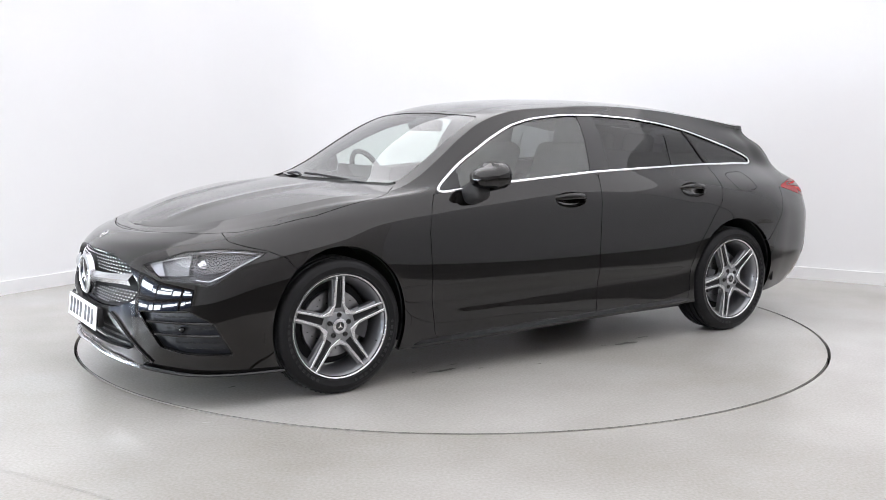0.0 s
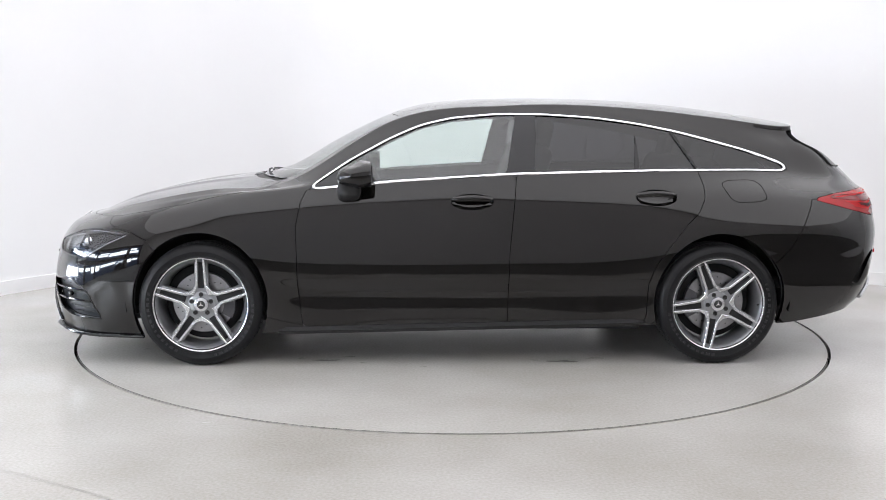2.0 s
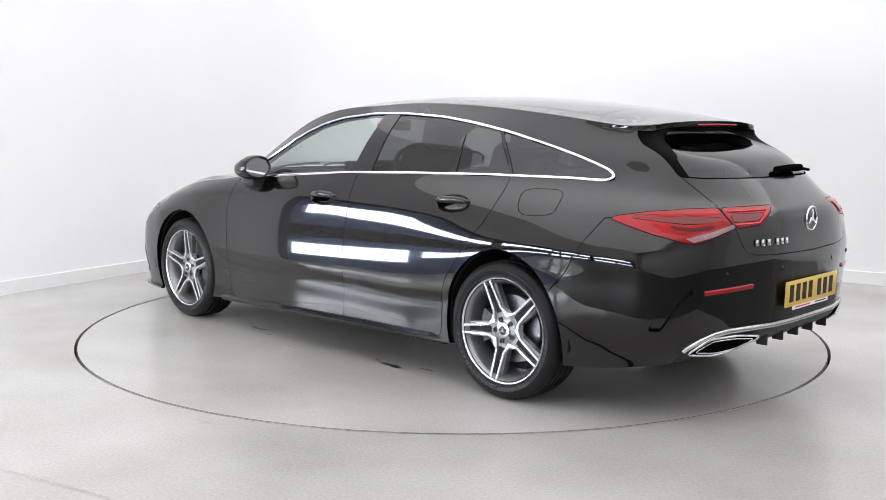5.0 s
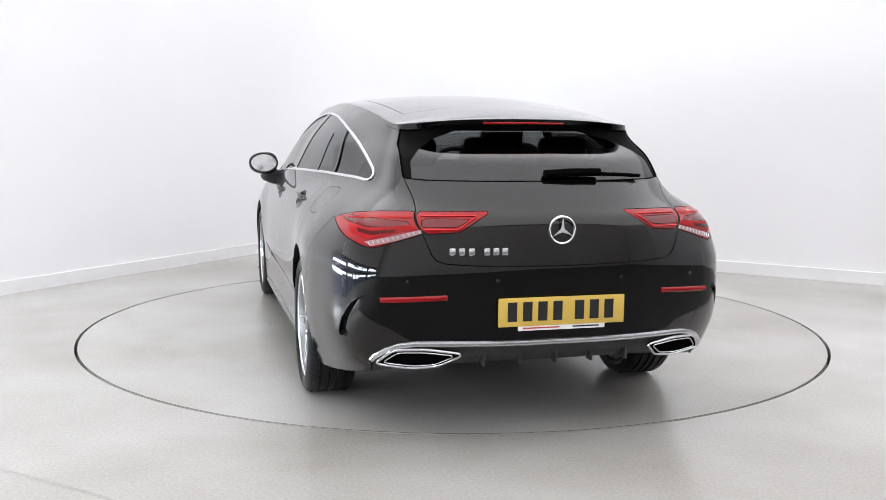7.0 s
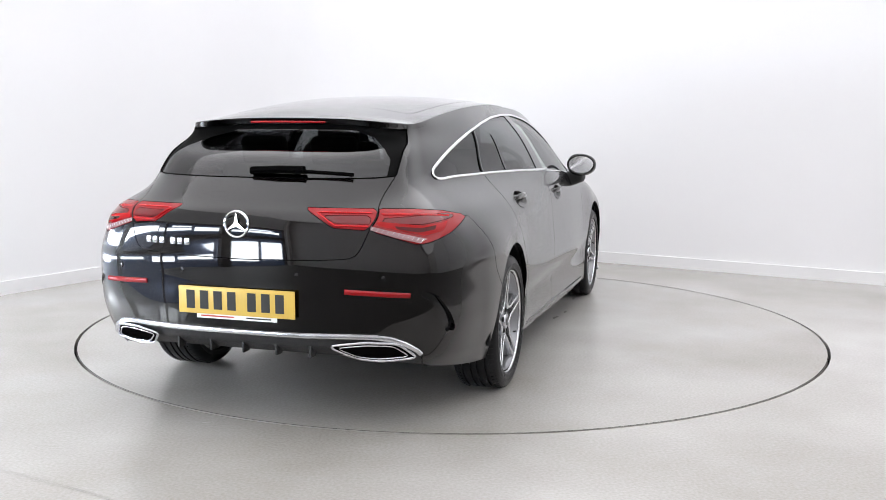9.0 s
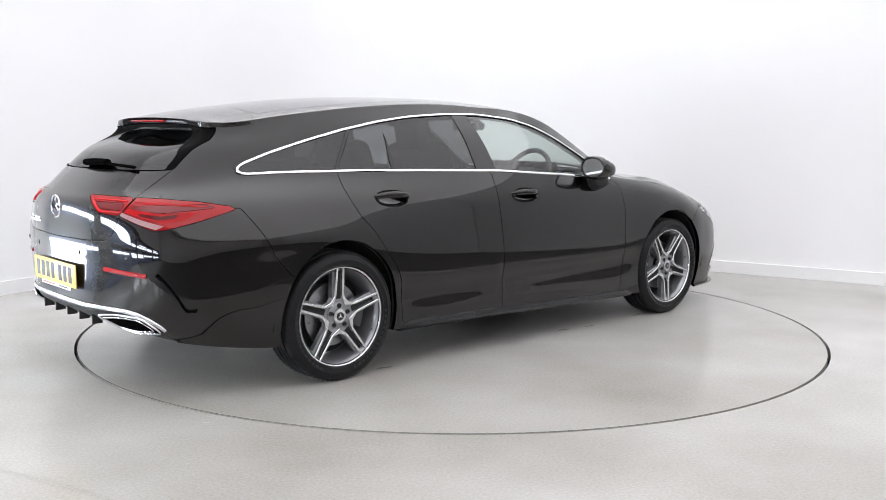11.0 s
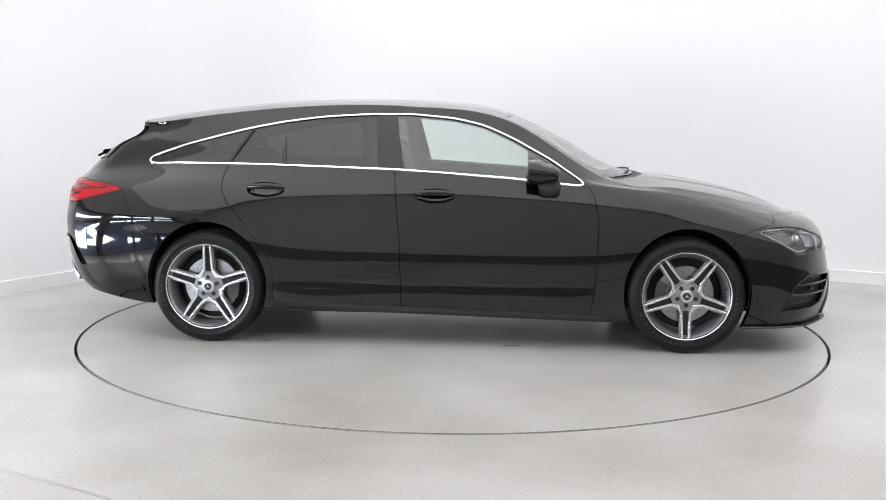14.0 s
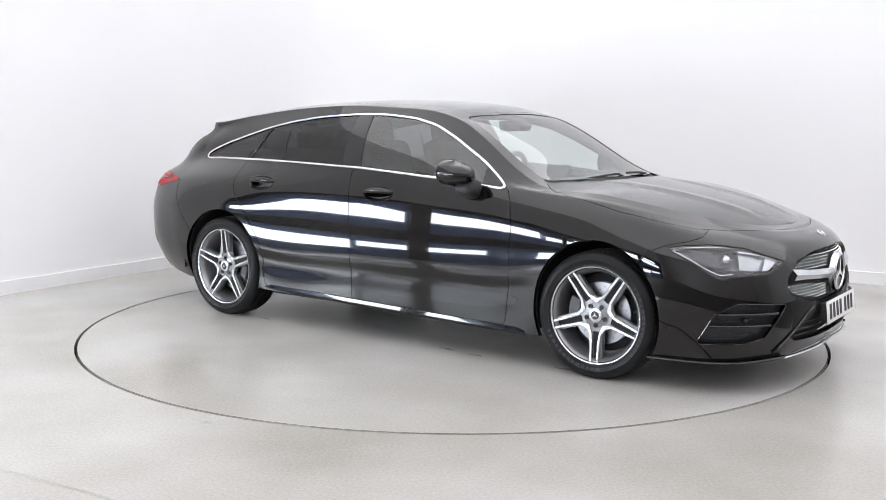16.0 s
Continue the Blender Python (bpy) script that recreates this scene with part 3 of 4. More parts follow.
sk.carve("front_door", [(.815, .922), (.845, .86), (.869, .74), (.862, .44), (.836, .208), (-.237, .222), (-.245, .6), (-.282, 1.004), (.353, .968)], [X, Z], lower)
sk.carve("rear_door", [(-.237, .222), (-.245, .6), (-.282, 1.004), (-.7, 1.020), (-1.14, 1.028), (-1.27, 1.028), (-1.285, .95), (-1.278, .885), (-1.24, .81), (-1.17, .74), (-1.017, .533), (-.985, .44), (-.975, .232)], [X, Z], lower)
sk.carve("front_cup", ellipse(-.047, .864, .112, .041), [X, Z], lower, "front_door")
sk.carve("rear_cup", ellipse(-1.018, .888, .112, .041), [X, Z], lower, "rear_door")
sk.carve("fuel_flap", rounded([(-1.375, .975), (-1.60, .98), (-1.625, .872), (-1.43, .862)], .3), [X, Z], lower)


def skin_part(name, label, mat, sides=False, text_label="", **how):
    """One part of the skin under the car: whole across the centre line, or one on each side."""
    P, N, F = sk.piece(name, **how)
    S = np.array(SHIFT)
    if sides:
        m = np.array([1, -1, 1])
        made = []
        for p, n, f in ((P, N, F), (P * m, N * m, [g[::-1] for g in F])):
            made.append(under(new(label, mesh_from(label, p + S, f, mat, n)), car, text_label))
        return made
    P, N, F = both(P, N, F)
    return under(new(label, mesh_from(label, np.array(P) + S, F, mat, N)), car, text_label)



PUT = Matrix.Translation(SHIFT)


def cpart(name, bm, mat, label="", parent=None, smooth=True):
    nested = parent is not None and parent.matrix_basis.translation.length > .01
    return part(name, bm, mat, parent or car, label, smooth, Matrix() if nested else PUT)


def loop_of(*labels):
    """The outline of one or more parts as an ordered ring of places and normals."""
    nxt, back = {}, set()
    faces = [f for f, l in zip(sk.F, sk.L) if l in labels]
    es = {(a, b) for f in faces for a, b in zip(f, f[1:] + f[:1])}
    for a, b in es:
        if (b, a) not in es:
            nxt[a] = b
    best = []
    left = dict(nxt)
    while left:
        i = next(iter(left))
        ring = []
        while i in left:
            ring.append(i)
            i = left.pop(i)
        if len(ring) > len(best):
            best = ring
    A = np.array([sk.V[i] for i in best])
    return A[:, :3], A[:, 3:6]


GRID, GU, GV = skin()


def at_uz(u, z, rows=56):
    """The place on the skin's flank at ring station u and height z."""
    k = np.interp(u, GU, np.arange(len(GU)))
    i = min(int(k), len(GU) - 2)
    col = GRID[:rows, i] * (1 - k + i) + GRID[:rows, i + 1] * (k - i)
    return Vector((np.interp(z, col[:, 2], col[:, 0]), np.interp(z, col[:, 2], col[:, 1]), z))


def at_yz(y, z, rear=False):
    """The place on the nose or tail at y (either side) and height z."""
    us = np.linspace(11.0, 14, 60) if rear else np.linspace(3.6, 0, 60)
    pts = [at_uz(u, z) for u in us]
    x = np.interp(abs(y), [p.y for p in pts][::-1], [p.x for p in pts][::-1])
    return Vector((x, y, z))


def at_xz(x, z, rows=56):
    us = np.linspace(4, 11.8, 120)
    pts = [at_uz(u, z, rows) for u in us]
    return Vector((x, float(np.interp(-x, [-p.x for p in pts], [p.y for p in pts])), z))


# the shell; only its left flank has the opening for the fuel flap
P, N, F = sk.piece("body")
keep = sk.L
sk.L = ["body" if l == "fuel_flap" else l for l in keep]
P2, N2, F2 = sk.piece("body")
sk.L = keep
flip_ = np.array([1, -1, 1])
body = under(new("body_shell", mesh_from("body_shell", np.concatenate([P, P2 * flip_]) + np.array(SHIFT), F + [[i + len(P) for i in f][::-1] for f in F2], PAINT, np.concatenate([N, N2 * flip_]))), car)
skin_part("bonnet", "bonnet", PAINT)
skin_part("roof", "roof_panel", PAINT)
skin_part("cowl", "cowl", PLASTIC, text_label="black plastic cowl below the windscreen", sink=.012)
front_bumper = skin_part("front_bumper", "front_bumper", PAINT)
rear_bumper = skin_part("rear_bumper", "rear_bumper", PAINT)
skin_part("diffuser", "diffuser", PLASTIC, text_label="black plastic rear diffuser", sink=.006)
tailgate = skin_part("tailgate", "tailgate", PAINT, flange=.009)
spoiler = skin_part("spoiler", "roof_spoiler", PAINT, flange=0, gap=.0015)
skin_part("windscreen", "windscreen", SCREEN, text_label="clear windscreen", flange=0, sink=.003)
skin_part("rear_window", "rear_window", PRIVACY, text_label="dark tinted rear window", flange=0, sink=.004)
skin_part("glass_band", "glass_edge_band", PRINT_AND_REFLECTION, text_label="black edge print of the rear window with the spoiler's dark reflection painted in", flange=0, sink=.004)
skin_part("side_window", "front_side_window", GLASS, True, "clear front side window", flange=0, sink=.003)
skin_part("rear_glass", "rear_side_window", PRIVACY, True, "dark tinted rear side window", flange=0, sink=.003)
skin_part("pillar_b", "pillar_trim", GLOSS, True, "gloss black pillar trim", flange=.01, gap=0)
skin_part("divider", "window_divider", GLOSS, True, "thin black window divider", flange=.008, gap=0)
skin_part("corner", "corner_trim", GLOSS, True, "black corner trim at the mirror", flange=.008, gap=0)
doors = skin_part("front_door", "front_door", PAINT, True)
rdoors = skin_part("rear_door", "rear_door", PAINT, True)
P, N, F = sk.piece("fuel_flap")
under(new("fuel_flap", mesh_from("fuel_flap", P + np.array(SHIFT), F, PAINT, N)), car)
lamps = skin_part("tail_lamp", "tail_lamp", RED_LENS, True, "red tail lamp", flange=.03)
glamps = skin_part("gate_lamp", "gate_lamp", RED_LENS, True, "red inner tail lamp on the tailgate", flange=.03)
skin_part("tail_dark", "lamp_band", RED_DEEP, True, "dark red lamp band", flange=.01, gap=.001)
skin_part("gate_dark", "gate_lamp_band", RED_DEEP, True, "dark red lamp band", flange=.01, gap=.001)
skin_part("rear_vent", "bumper_vent", GLOSS, True, "black slot in the bumper corner", sink=.02, flange=0)
hlens = skin_part("head_lamp", "head_lamp", LENS, True, "clear headlamp lens", flange=0, sink=.002)
skin_part("head_lamp", "head_lamp_bowl", BOWL, True, "dark headlamp housing", flange=0, sink=.05)
skin_part("grille", "grille_backing", DARK, sink=.045, flange=0)
skin_part("intake", "intake_backing", DARK, sink=.05, flange=0)
skin_part("vent", "vent_backing", VENT, True, "blue-black vent insert", sink=.03, flange=0)
# dark inner shell added behind the panels to block light through their joints
keep = sk.L
sk.L = ["lining" if l in ("body", "roof", "front_door", "rear_door", "fuel_flap", "rear_bumper", "diffuser", "rear_vent", "tail_lamp", "gate_lamp", "tail_dark", "gate_dark", "bonnet", "cowl", "front_bumper") else l for l in keep]
skin_part("lining", "light_block_lining", DARK, flange=0, sink=.032)
sk.L = keep


# ---------------------------------------------------------------- wheels
def wheel(x, side, turn):
    """One wheel: its axle along y, the outer face away from the car. turn: degrees of the spoke star."""
    w = new("wheel")
    w.parent = car
    w.matrix_basis = pose(x + SHIFT.x, side * .79 + SHIFT.y, .3235, 0, 0, 0 if side > 0 else 180)
    bm = bmesh.new()
    tread = [(.3215, -.078), (.3225, -.062), (.3155, -.060), (.3155, -.052), (.3235, -.050), (.3240, -.022), (.3165, -.020), (.3165, -.011), (.3240, -.009), (.3240, .009), (.3165, .011), (.3165, .020), (.3240, .022), (.3235, .050), (.3155, .052), (.3155, .060), (.3225, .062), (.3215, .078)]
    side_out = [(.3185, .090), (.312, .099), (.306, .1035), (.304, .1050), (.296, .1095), (.285, .1120), (.283, .1133), (.279, .1133), (.277, .1120), (.266, .1105), (.2605, .1085), (.2585, .1095), (.2555, .1090), (.2535, .105), (.247, .098)]
    lathe(bm, [(r, -y) for r, y in side_out[::-1]] + tread + side_out, 72)
    # tread blocks: short sipes across both shoulders
    bmesh.ops.recalc_face_normals(bm, faces=bm.faces)
    under(part("tyre", bm, RUBBER, w, "black rubber tyre"), w)
    bm = bmesh.new()
    for k in range(72):
        for s in (-1, 1):
            a = 2 * math.pi * (k + (.5 if s > 0 else 0)) / 72
            box(bm, (.003, .026, .012), Matrix.Rotation(-a, 4, "Y") @ pose(0, s * .082, .3155, s * -22, 0, 0))
    tagged(part("tread_sipes", bm, DARK, w), kind="stuff")
    bm = bmesh.new()
    for k in range(26):
        a = radians(k * 6.2 + (38 if k > 12 else 0) + turn)
        box(bm, (.011 + .005 * (k % 3), .0012, .013), Matrix.Rotation(-a, 4, "Y") @ pose(0, .1122, .2705, -4, 0, 0))
    tagged(part("sidewall_relief", bm, MARK, w, "raised marks on the tyre sidewall", smooth=False), kind="stuff")
    bm = bmesh.new()
    lathe(bm, [(.236, .094), (.229, .086), (.222, .072), (.214, .045), (.206, .0), (.21, -.06), (.236, -.094), (.2485, -.098)], 72)
    part("rim", bm, RIM_GREY, w, "grey alloy rim")
    bm = bmesh.new()
    lathe(bm, [(.2395, .0945), (.2405, .0985), (.2425, .1010), (.2468, .1022), (.2495, .0995), (.2485, .094)], 72)
    part("rim_lip", bm, RIM_CUT, w, "machined bright rim lip")
    ang = lambda k: radians(turn + 72 * k)

    def face(a, b, h):
        return (a, h, b)

    def polar(r, t, off=0.0):
        return (r * math.cos(t) - off * math.sin(t), r * math.sin(t) + off * math.cos(t))

    for k in range(5):
        t = ang(k)
        # grey arm with a recessed middle
        bm = bmesh.new()
        outline = [polar(.045, t, -.038), polar(.09, t, -.035), polar(.234, t, -.033), polar(.238, t, 0), polar(.234, t, .033), polar(.09, t, .035), polar(.045, t, .038)]
        prism(bm, outline, .040, .071, face)
        bmesh.ops.recalc_face_normals(bm, faces=bm.faces)
        part("spoke", bm, RIM_GREY, w)
        bm = bmesh.new()
        slot = [polar(.085, t, -.016), polar(.228, t, -.011), polar(.228, t, .011), polar(.085, t, .016)]
        prism(bm, slot, .0705, .0725, face)
        bmesh.ops.recalc_face_normals(bm, faces=bm.faces)
        part("spoke_slot", bm, DARK, w)
        # machined bar: from this arm in to the star's inner corner and out along the next arm
        t2, tm = ang(k + 1), ang(k) + radians(36)
        outer = [polar(.2395, t, .0235), polar(.10, t, .0300), polar(.088, tm), polar(.10, t2, -.0300), polar(.2395, t2, -.0235)]
        inner = [polar(.2395, t2, -.0120), polar(.105, t2, -.0165), polar(.062, tm, 0), polar(.105, t, .0165), polar(.2395, t, .0120)]
        bm = bmesh.new()
        A = [[bm.verts.new((a, h, b)) for a, b in outer + inner] for h in (.05, .083)]
        for V in A:
            for i in range(4):
                q = (V[i], V[i + 1], V[8 - i], V[9 - i])
                bm.faces.new(q)
        for i in range(10):
            bm.faces.new((A[0][i], A[0][(i + 1) % 10], A[1][(i + 1) % 10], A[1][i]))
        bmesh.ops.recalc_face_normals(bm, faces=bm.faces)
        # dip the bar towards the hub
        for v in bm.verts:
            r = math.hypot(v.co.x, v.co.z)
            v.co.y += .010 * min(1, max(0, (r - .08) / .15)) + (.004 if r > .22 else 0)
        edges = [e for e in bm.edges if all(v.co.y > .07 for v in e.verts)]
        bmesh.ops.bevel(bm, geom=edges, offset=.0022, segments=1, affect="EDGES")
        part("spoke_bar", bm, RIM_CUT, w, "machined bright spoke edge", smooth=False)
    bm = bmesh.new()
    lathe(bm, [(.001, .078), (.060, .078), (.066, .074), (.070, .05)], 40)
    part("hub", bm, RIM_GREY, w)
    bm = bmesh.new()
    lathe(bm, [(.0005, .0905), (.028, .0895), (.036, .087), (.0385, .078)], 32)
    cap_ = part("hub_cap", bm, SATIN, w, "silver hub cap with dark centre")
    bm = bmesh.new()
    lathe(bm, [(.0005, .0915), (.0205, .0912), (.0215, .0902)], 28)
    part("cap_centre", bm, INK, cap_)
    bm = bmesh.new()
    star(bm, .0185, .0035, lambda a, b, h: (a, .0912 + h, b), .002)
    part("cap_emblem", bm, CHROME, cap_)
    for k in range(5):
        a, b = polar(.0525, ang(k))
        bm = bmesh.new()
        lathe(bm, [(.0005, .0805), (.0075, .0805), (.0085, .0845), (.0115, .0845), (.0125, .079)], 14)
        part("wheel_bolt", bm, INK, w, at=pose(a, 0, b))
    bm = bmesh.new()
    lathe(bm, [(.06, .015), (.158, .015), (.160, .013), (.160, -.012), (.06, -.012)], 56)
    disc = part("brake_disc", bm, DISC, w, "bare iron brake disc")
    for k in range(30):
        a = 2 * math.pi * k / 30
        r = .105 + .016 * (k % 3)
        bm = bmesh.new()
        lathe(bm, [(.0003, .0158), (.0036, .0158), (.0036, .012)], 8)
        part("drill_hole", bm, INK, disc, at=pose(r * math.cos(a), 0, r * math.sin(a)))
    bm = bmesh.new()
    lathe(bm, [(.01, .04), (.058, .04), (.072, .018), (.076, .0), (.20, -.03), (.20, -.035)], 40)
    part("hub_carrier", bm, DARK, w)
    bm = bmesh.new()
    n = 9
    arc = [radians(180 if x > 0 else 0) + radians(-28 + 56 * i / (n - 1)) for i in range(n)]
    if side < 0:
        arc = [math.pi - a for a in arc]
    prism(bm, [(.170 * math.cos(a), .170 * math.sin(a)) for a in arc] + [(.112 * math.cos(a), .112 * math.sin(a)) for a in arc[::-1]], .016, .048, face)
    bmesh.ops.recalc_face_normals(bm, faces=bm.faces)
    part("brake_caliper", bm, CALIPER, w, "dark grey brake caliper")
    bm = bmesh.new()
    tube(bm, [(polar(.225, ang(0) + radians(115))[0], .075, polar(.225, ang(0) + radians(115))[1]), (polar(.212, ang(0) + radians(115))[0], .092, polar(.212, ang(0) + radians(115))[1])], .004)
    part("valve", bm, INK, w)
    return w


def star(bm, r, wide, put, depth):
    """A three-armed emblem."""
    pts = []
    for k in range(3):
        t = radians(90 + 120 * k)
        pts.append((r * math.cos(t), r * math.sin(t)))
        t2 = t + radians(60)
        pts.append((wide * math.cos(t2), wide * math.sin(t2)))
    prism(bm, pts, 0, depth, put)
    bmesh.ops.recalc_face_normals(bm, faces=bm.faces)


wheel(1.3645, 1, 90)
wheel(-1.3645, 1, 66)
wheel(1.3645, -1, 54)
wheel(-1.3645, -1, 90)


# ---------------------------------------------------------------- trim, lamps and fittings
S_FLIP = Matrix.Diagonal((1, -1, 1, 1))


def mirror_pair(name, build, mat, label="", parents=None, smooth=True):
    """Build a part on the left side and its mirror image on the right."""
    made = []
    for k, s in enumerate((1, -1)):
        bm = bmesh.new()
        build(bm)
        if s < 0:
            bmesh.ops.transform(bm, matrix=S_FLIP, verts=bm.verts)
            bmesh.ops.reverse_faces(bm, faces=bm.faces)
        made.append(cpart(name, bm, mat, label, parents[k] if parents else None, smooth))
    return made


def smooth_loop(P, N, step=3):
    P, N = P[::step], N[::step]
    N = N / np.linalg.norm(N, axis=1, keepdims=True)
    return P, N


def chrome_line(bm):
    P, N = smooth_loop(*loop_of("side_window", "rear_glass", "pillar_b", "divider", "corner"), 1)
    # even steps along the outline, lightly smoothed
    Q = np.concatenate([P, P[:1]])
    M = np.concatenate([N, N[:1]])
    s = np.concatenate([[0], np.cumsum(np.linalg.norm(np.diff(Q, axis=0), axis=1))])
    t = np.linspace(0, s[-1], 260, endpoint=False)
    P = np.stack([np.interp(t, s, Q[:, i]) for i in range(3)], 1)
    N = np.stack([np.interp(t, s, M[:, i]) for i in range(3)], 1)
    for _ in range(5):
        P = (np.roll(P, 1, 0) + 2 * P + np.roll(P, -1, 0)) / 4
        N = (np.roll(N, 1, 0) + 2 * N + np.roll(N, -1, 0)) / 4
    N = N / np.linalg.norm(N, axis=1, keepdims=True)
    tube(bm, list(P + N * .002), .0070, 8, True, .6, list(N))


mirror_pair("window_trim", chrome_line, CHROME, "bright chrome trim round the side windows")


def door_edge(bm):
    P = [at_xz(-1.138 - .133 * k / 12, 1.230 - .198 * k / 12, 72) + Vector((0, .001, 0)) for k in range(13)]
    tube(bm, P, .0085, 6, False, .5, [(0, .85, .5)] * 13)


mirror_pair("door_frame_edge", door_edge, GLOSS, "thin black door frame edge", rdoors)


def lamp_edge(bm):
    P, N = loop_of("head_lamp")
    tube(bm, list(P - N * .002), .004, 6, True, 1, list(N))


mirror_pair("head_lamp_seal", lamp_edge, INK)
bm = bmesh.new()
P, N = loop_of("rear_window", "glass_band")
keep_ = [i for i in range(len(P)) if P[i][1] > 1e-4]
cut_ = next((k for k in range(len(keep_)) if np.linalg.norm(P[keep_[k]] - P[keep_[k - 1]]) > .08), 0)
keep_ = keep_[cut_:] + keep_[:cut_]
line_ = [P[i] - N[i] * .001 for i in keep_]
ring_ = line_ + [p * np.array([1, -1, 1]) for p in line_[::-1]]
tube(bm, ring_, .0035, 6, True)
cpart("rear_window_seal", bm, MATT_DARK, "black rubber seal round the rear window", tailgate)


# door mirrors
def mirror_shell(bm, lo, hi, grow=1.0):
    bmesh.ops.create_uvsphere(bm, u_segments=28, v_segments=16, radius=1)
    for v in bm.verts:
        p = v.co
        # rounded box, blunt behind and tapered ahead
        q = Vector([math.copysign(abs(c) ** .84, c) for c in p])
        f = .80 if q.x > 0 else 1.0
        v.co = Vector((.540 + q.x * .112 * grow, .934 + q.y * .092 * (1 - .12 * q.x) * grow, 1.005 + q.z * .072 * f * (1 - .10 * q.y) * grow + .012 * q.x * -1))
    bmesh.ops.bisect_plane(bm, geom=bm.verts[:] + bm.edges[:] + bm.faces[:], plane_co=(.475, 0, 0), plane_no=(-1, 0, 0), clear_outer=True)
    bmesh.ops.bisect_plane(bm, geom=bm.verts[:] + bm.edges[:] + bm.faces[:], plane_co=(0, 0, lo), plane_no=(0, 0, -1), clear_outer=True)
    bmesh.ops.bisect_plane(bm, geom=bm.verts[:] + bm.edges[:] + bm.faces[:], plane_co=(0, 0, hi), plane_no=(0, 0, 1), clear_outer=True)


mirrors = mirror_pair("door_mirror", lambda bm: mirror_shell(bm, .972, 1.2), PAINT, "black door mirror cap", doors)
mirror_pair("mirror_base", lambda bm: mirror_shell(bm, .5, .972, 1.0), GLOSS, "gloss black mirror underside", doors)


def mirror_stalk(bm):
    box(bm, (.12, .12, .10), pose(.592, .880, .925, 24, 0, 8), .036, 4)


mirror_pair("mirror_stalk", mirror_stalk, PLASTIC, "", doors)


def mirror_glass(bm):
    pts = [(.934 + .081 * math.cos(2 * math.pi * k / 32), 1.010 + .057 * math.sin(2 * math.pi * k / 32)) for k in range(32)]
    prism(bm, pts, .486, .479, lambda a, b, h: (h, a, b))
    bmesh.ops.recalc_face_normals(bm, faces=bm.faces)


def mirror_rim(bm):
    tube(bm, [(.479, .934 + .086 * math.cos(2 * math.pi * k / 32), 1.010 + .0605 * math.sin(2 * math.pi * k / 32)) for k in range(32)], .0065, 8, True, 1, [(1, 0, 0)] * 32)


mirror_pair("mirror_rim", mirror_rim, GLOSS, "black rim round the mirror glass", doors)
mirror_pair("mirror_pane", mirror_glass, CHROME, "mirror glass", doors)


def indicator(bm):
    tube(bm, [(.628 - .0006 * k * k, .885 + .013 * k, .997) for k in range(11)], .004, 6)


mirror_pair("mirror_indicator", indicator, LENS, "", doors)


# door handles
def handles(x0, x1, z, parents, opening):
    def cup(bm):
        P, N = loop_of(opening)
        c = P.mean(0)
        rows = []
        for k in range(7):
            r = 1 - k / 6.5
            rows.append([bm.verts.new(tuple(c + (p - c) * r + np.array([0, -.030 * math.sqrt(1 - r * r) + (.001 if k == 0 else 0), 0]))) for p in P])
        n = len(P)
        for a, b in zip(rows, rows[1:]):
            for k in range(n):
                bm.faces.new((a[k], a[(k + 1) % n], b[(k + 1) % n], b[k]))
        bm.faces.new(rows[-1])
        bmesh.ops.recalc_face_normals(bm, faces=bm.faces)
        if sum(f.normal.y for f in bm.faces) < 0:
            bmesh.ops.reverse_faces(bm, faces=bm.faces)

    def bar(bm):
        pts = []
        for k in range(15):
            f = k / 14
            p = at_xz(x0 + (x1 - x0) * f, z + .010 + .008 * math.sin(math.pi * f))
            pts.append(p + Vector((0, -.010 + .030 * math.sin(math.pi * f) ** .5, 0)))
        tube(bm, pts, .0155, 10, False, .62, [(0, 1, 0)] * 15)
        for v in bm.verts:
            f = (v.co.x - x0) / (x1 - x0)
            c = z + .010 + .008 * math.sin(math.pi * f)
            v.co.z = c + (v.co.z - c) * (.55 + .5 * math.sin(math.pi * min(1, max(0, f))) ** .5)

    mirror_pair("handle_cup", cup, PAINT, "dished recess behind the door handle", parents)
    mirror_pair("door_handle", bar, PAINT, "black pull handle", parents)


handles(.062, -.156, .866, doors, "front_cup")
handles(-.909, -1.127, .890, rdoors, "rear_cup")


# side skirts
def skirt(bm):
    prof = [(.860, .058), (.897, .042), (.902, .022), (.892, .004), (.80, .0)]
    rows = []
    for k in range(25):
        x = .962 - (1.953) * k / 24
        z0 = .163 + .044 * k / 24
        pull = .012 * (1 - math.sin(math.pi * k / 24) ** .3)
        rows.append([bm.verts.new((x, y - pull, z0 + dz)) for y, dz in prof])
    for a, b in zip(rows, rows[1:]):
        for i in range(len(prof) - 1):
            bm.faces.new((a[i], a[i + 1], b[i + 1], b[i]))
    bm.faces.new(rows[0])
    bm.faces.new(rows[-1])
    bmesh.ops.recalc_face_normals(bm, faces=bm.faces)


mirror_pair("side_skirt", skirt, GLOSS, "gloss black side skirt")


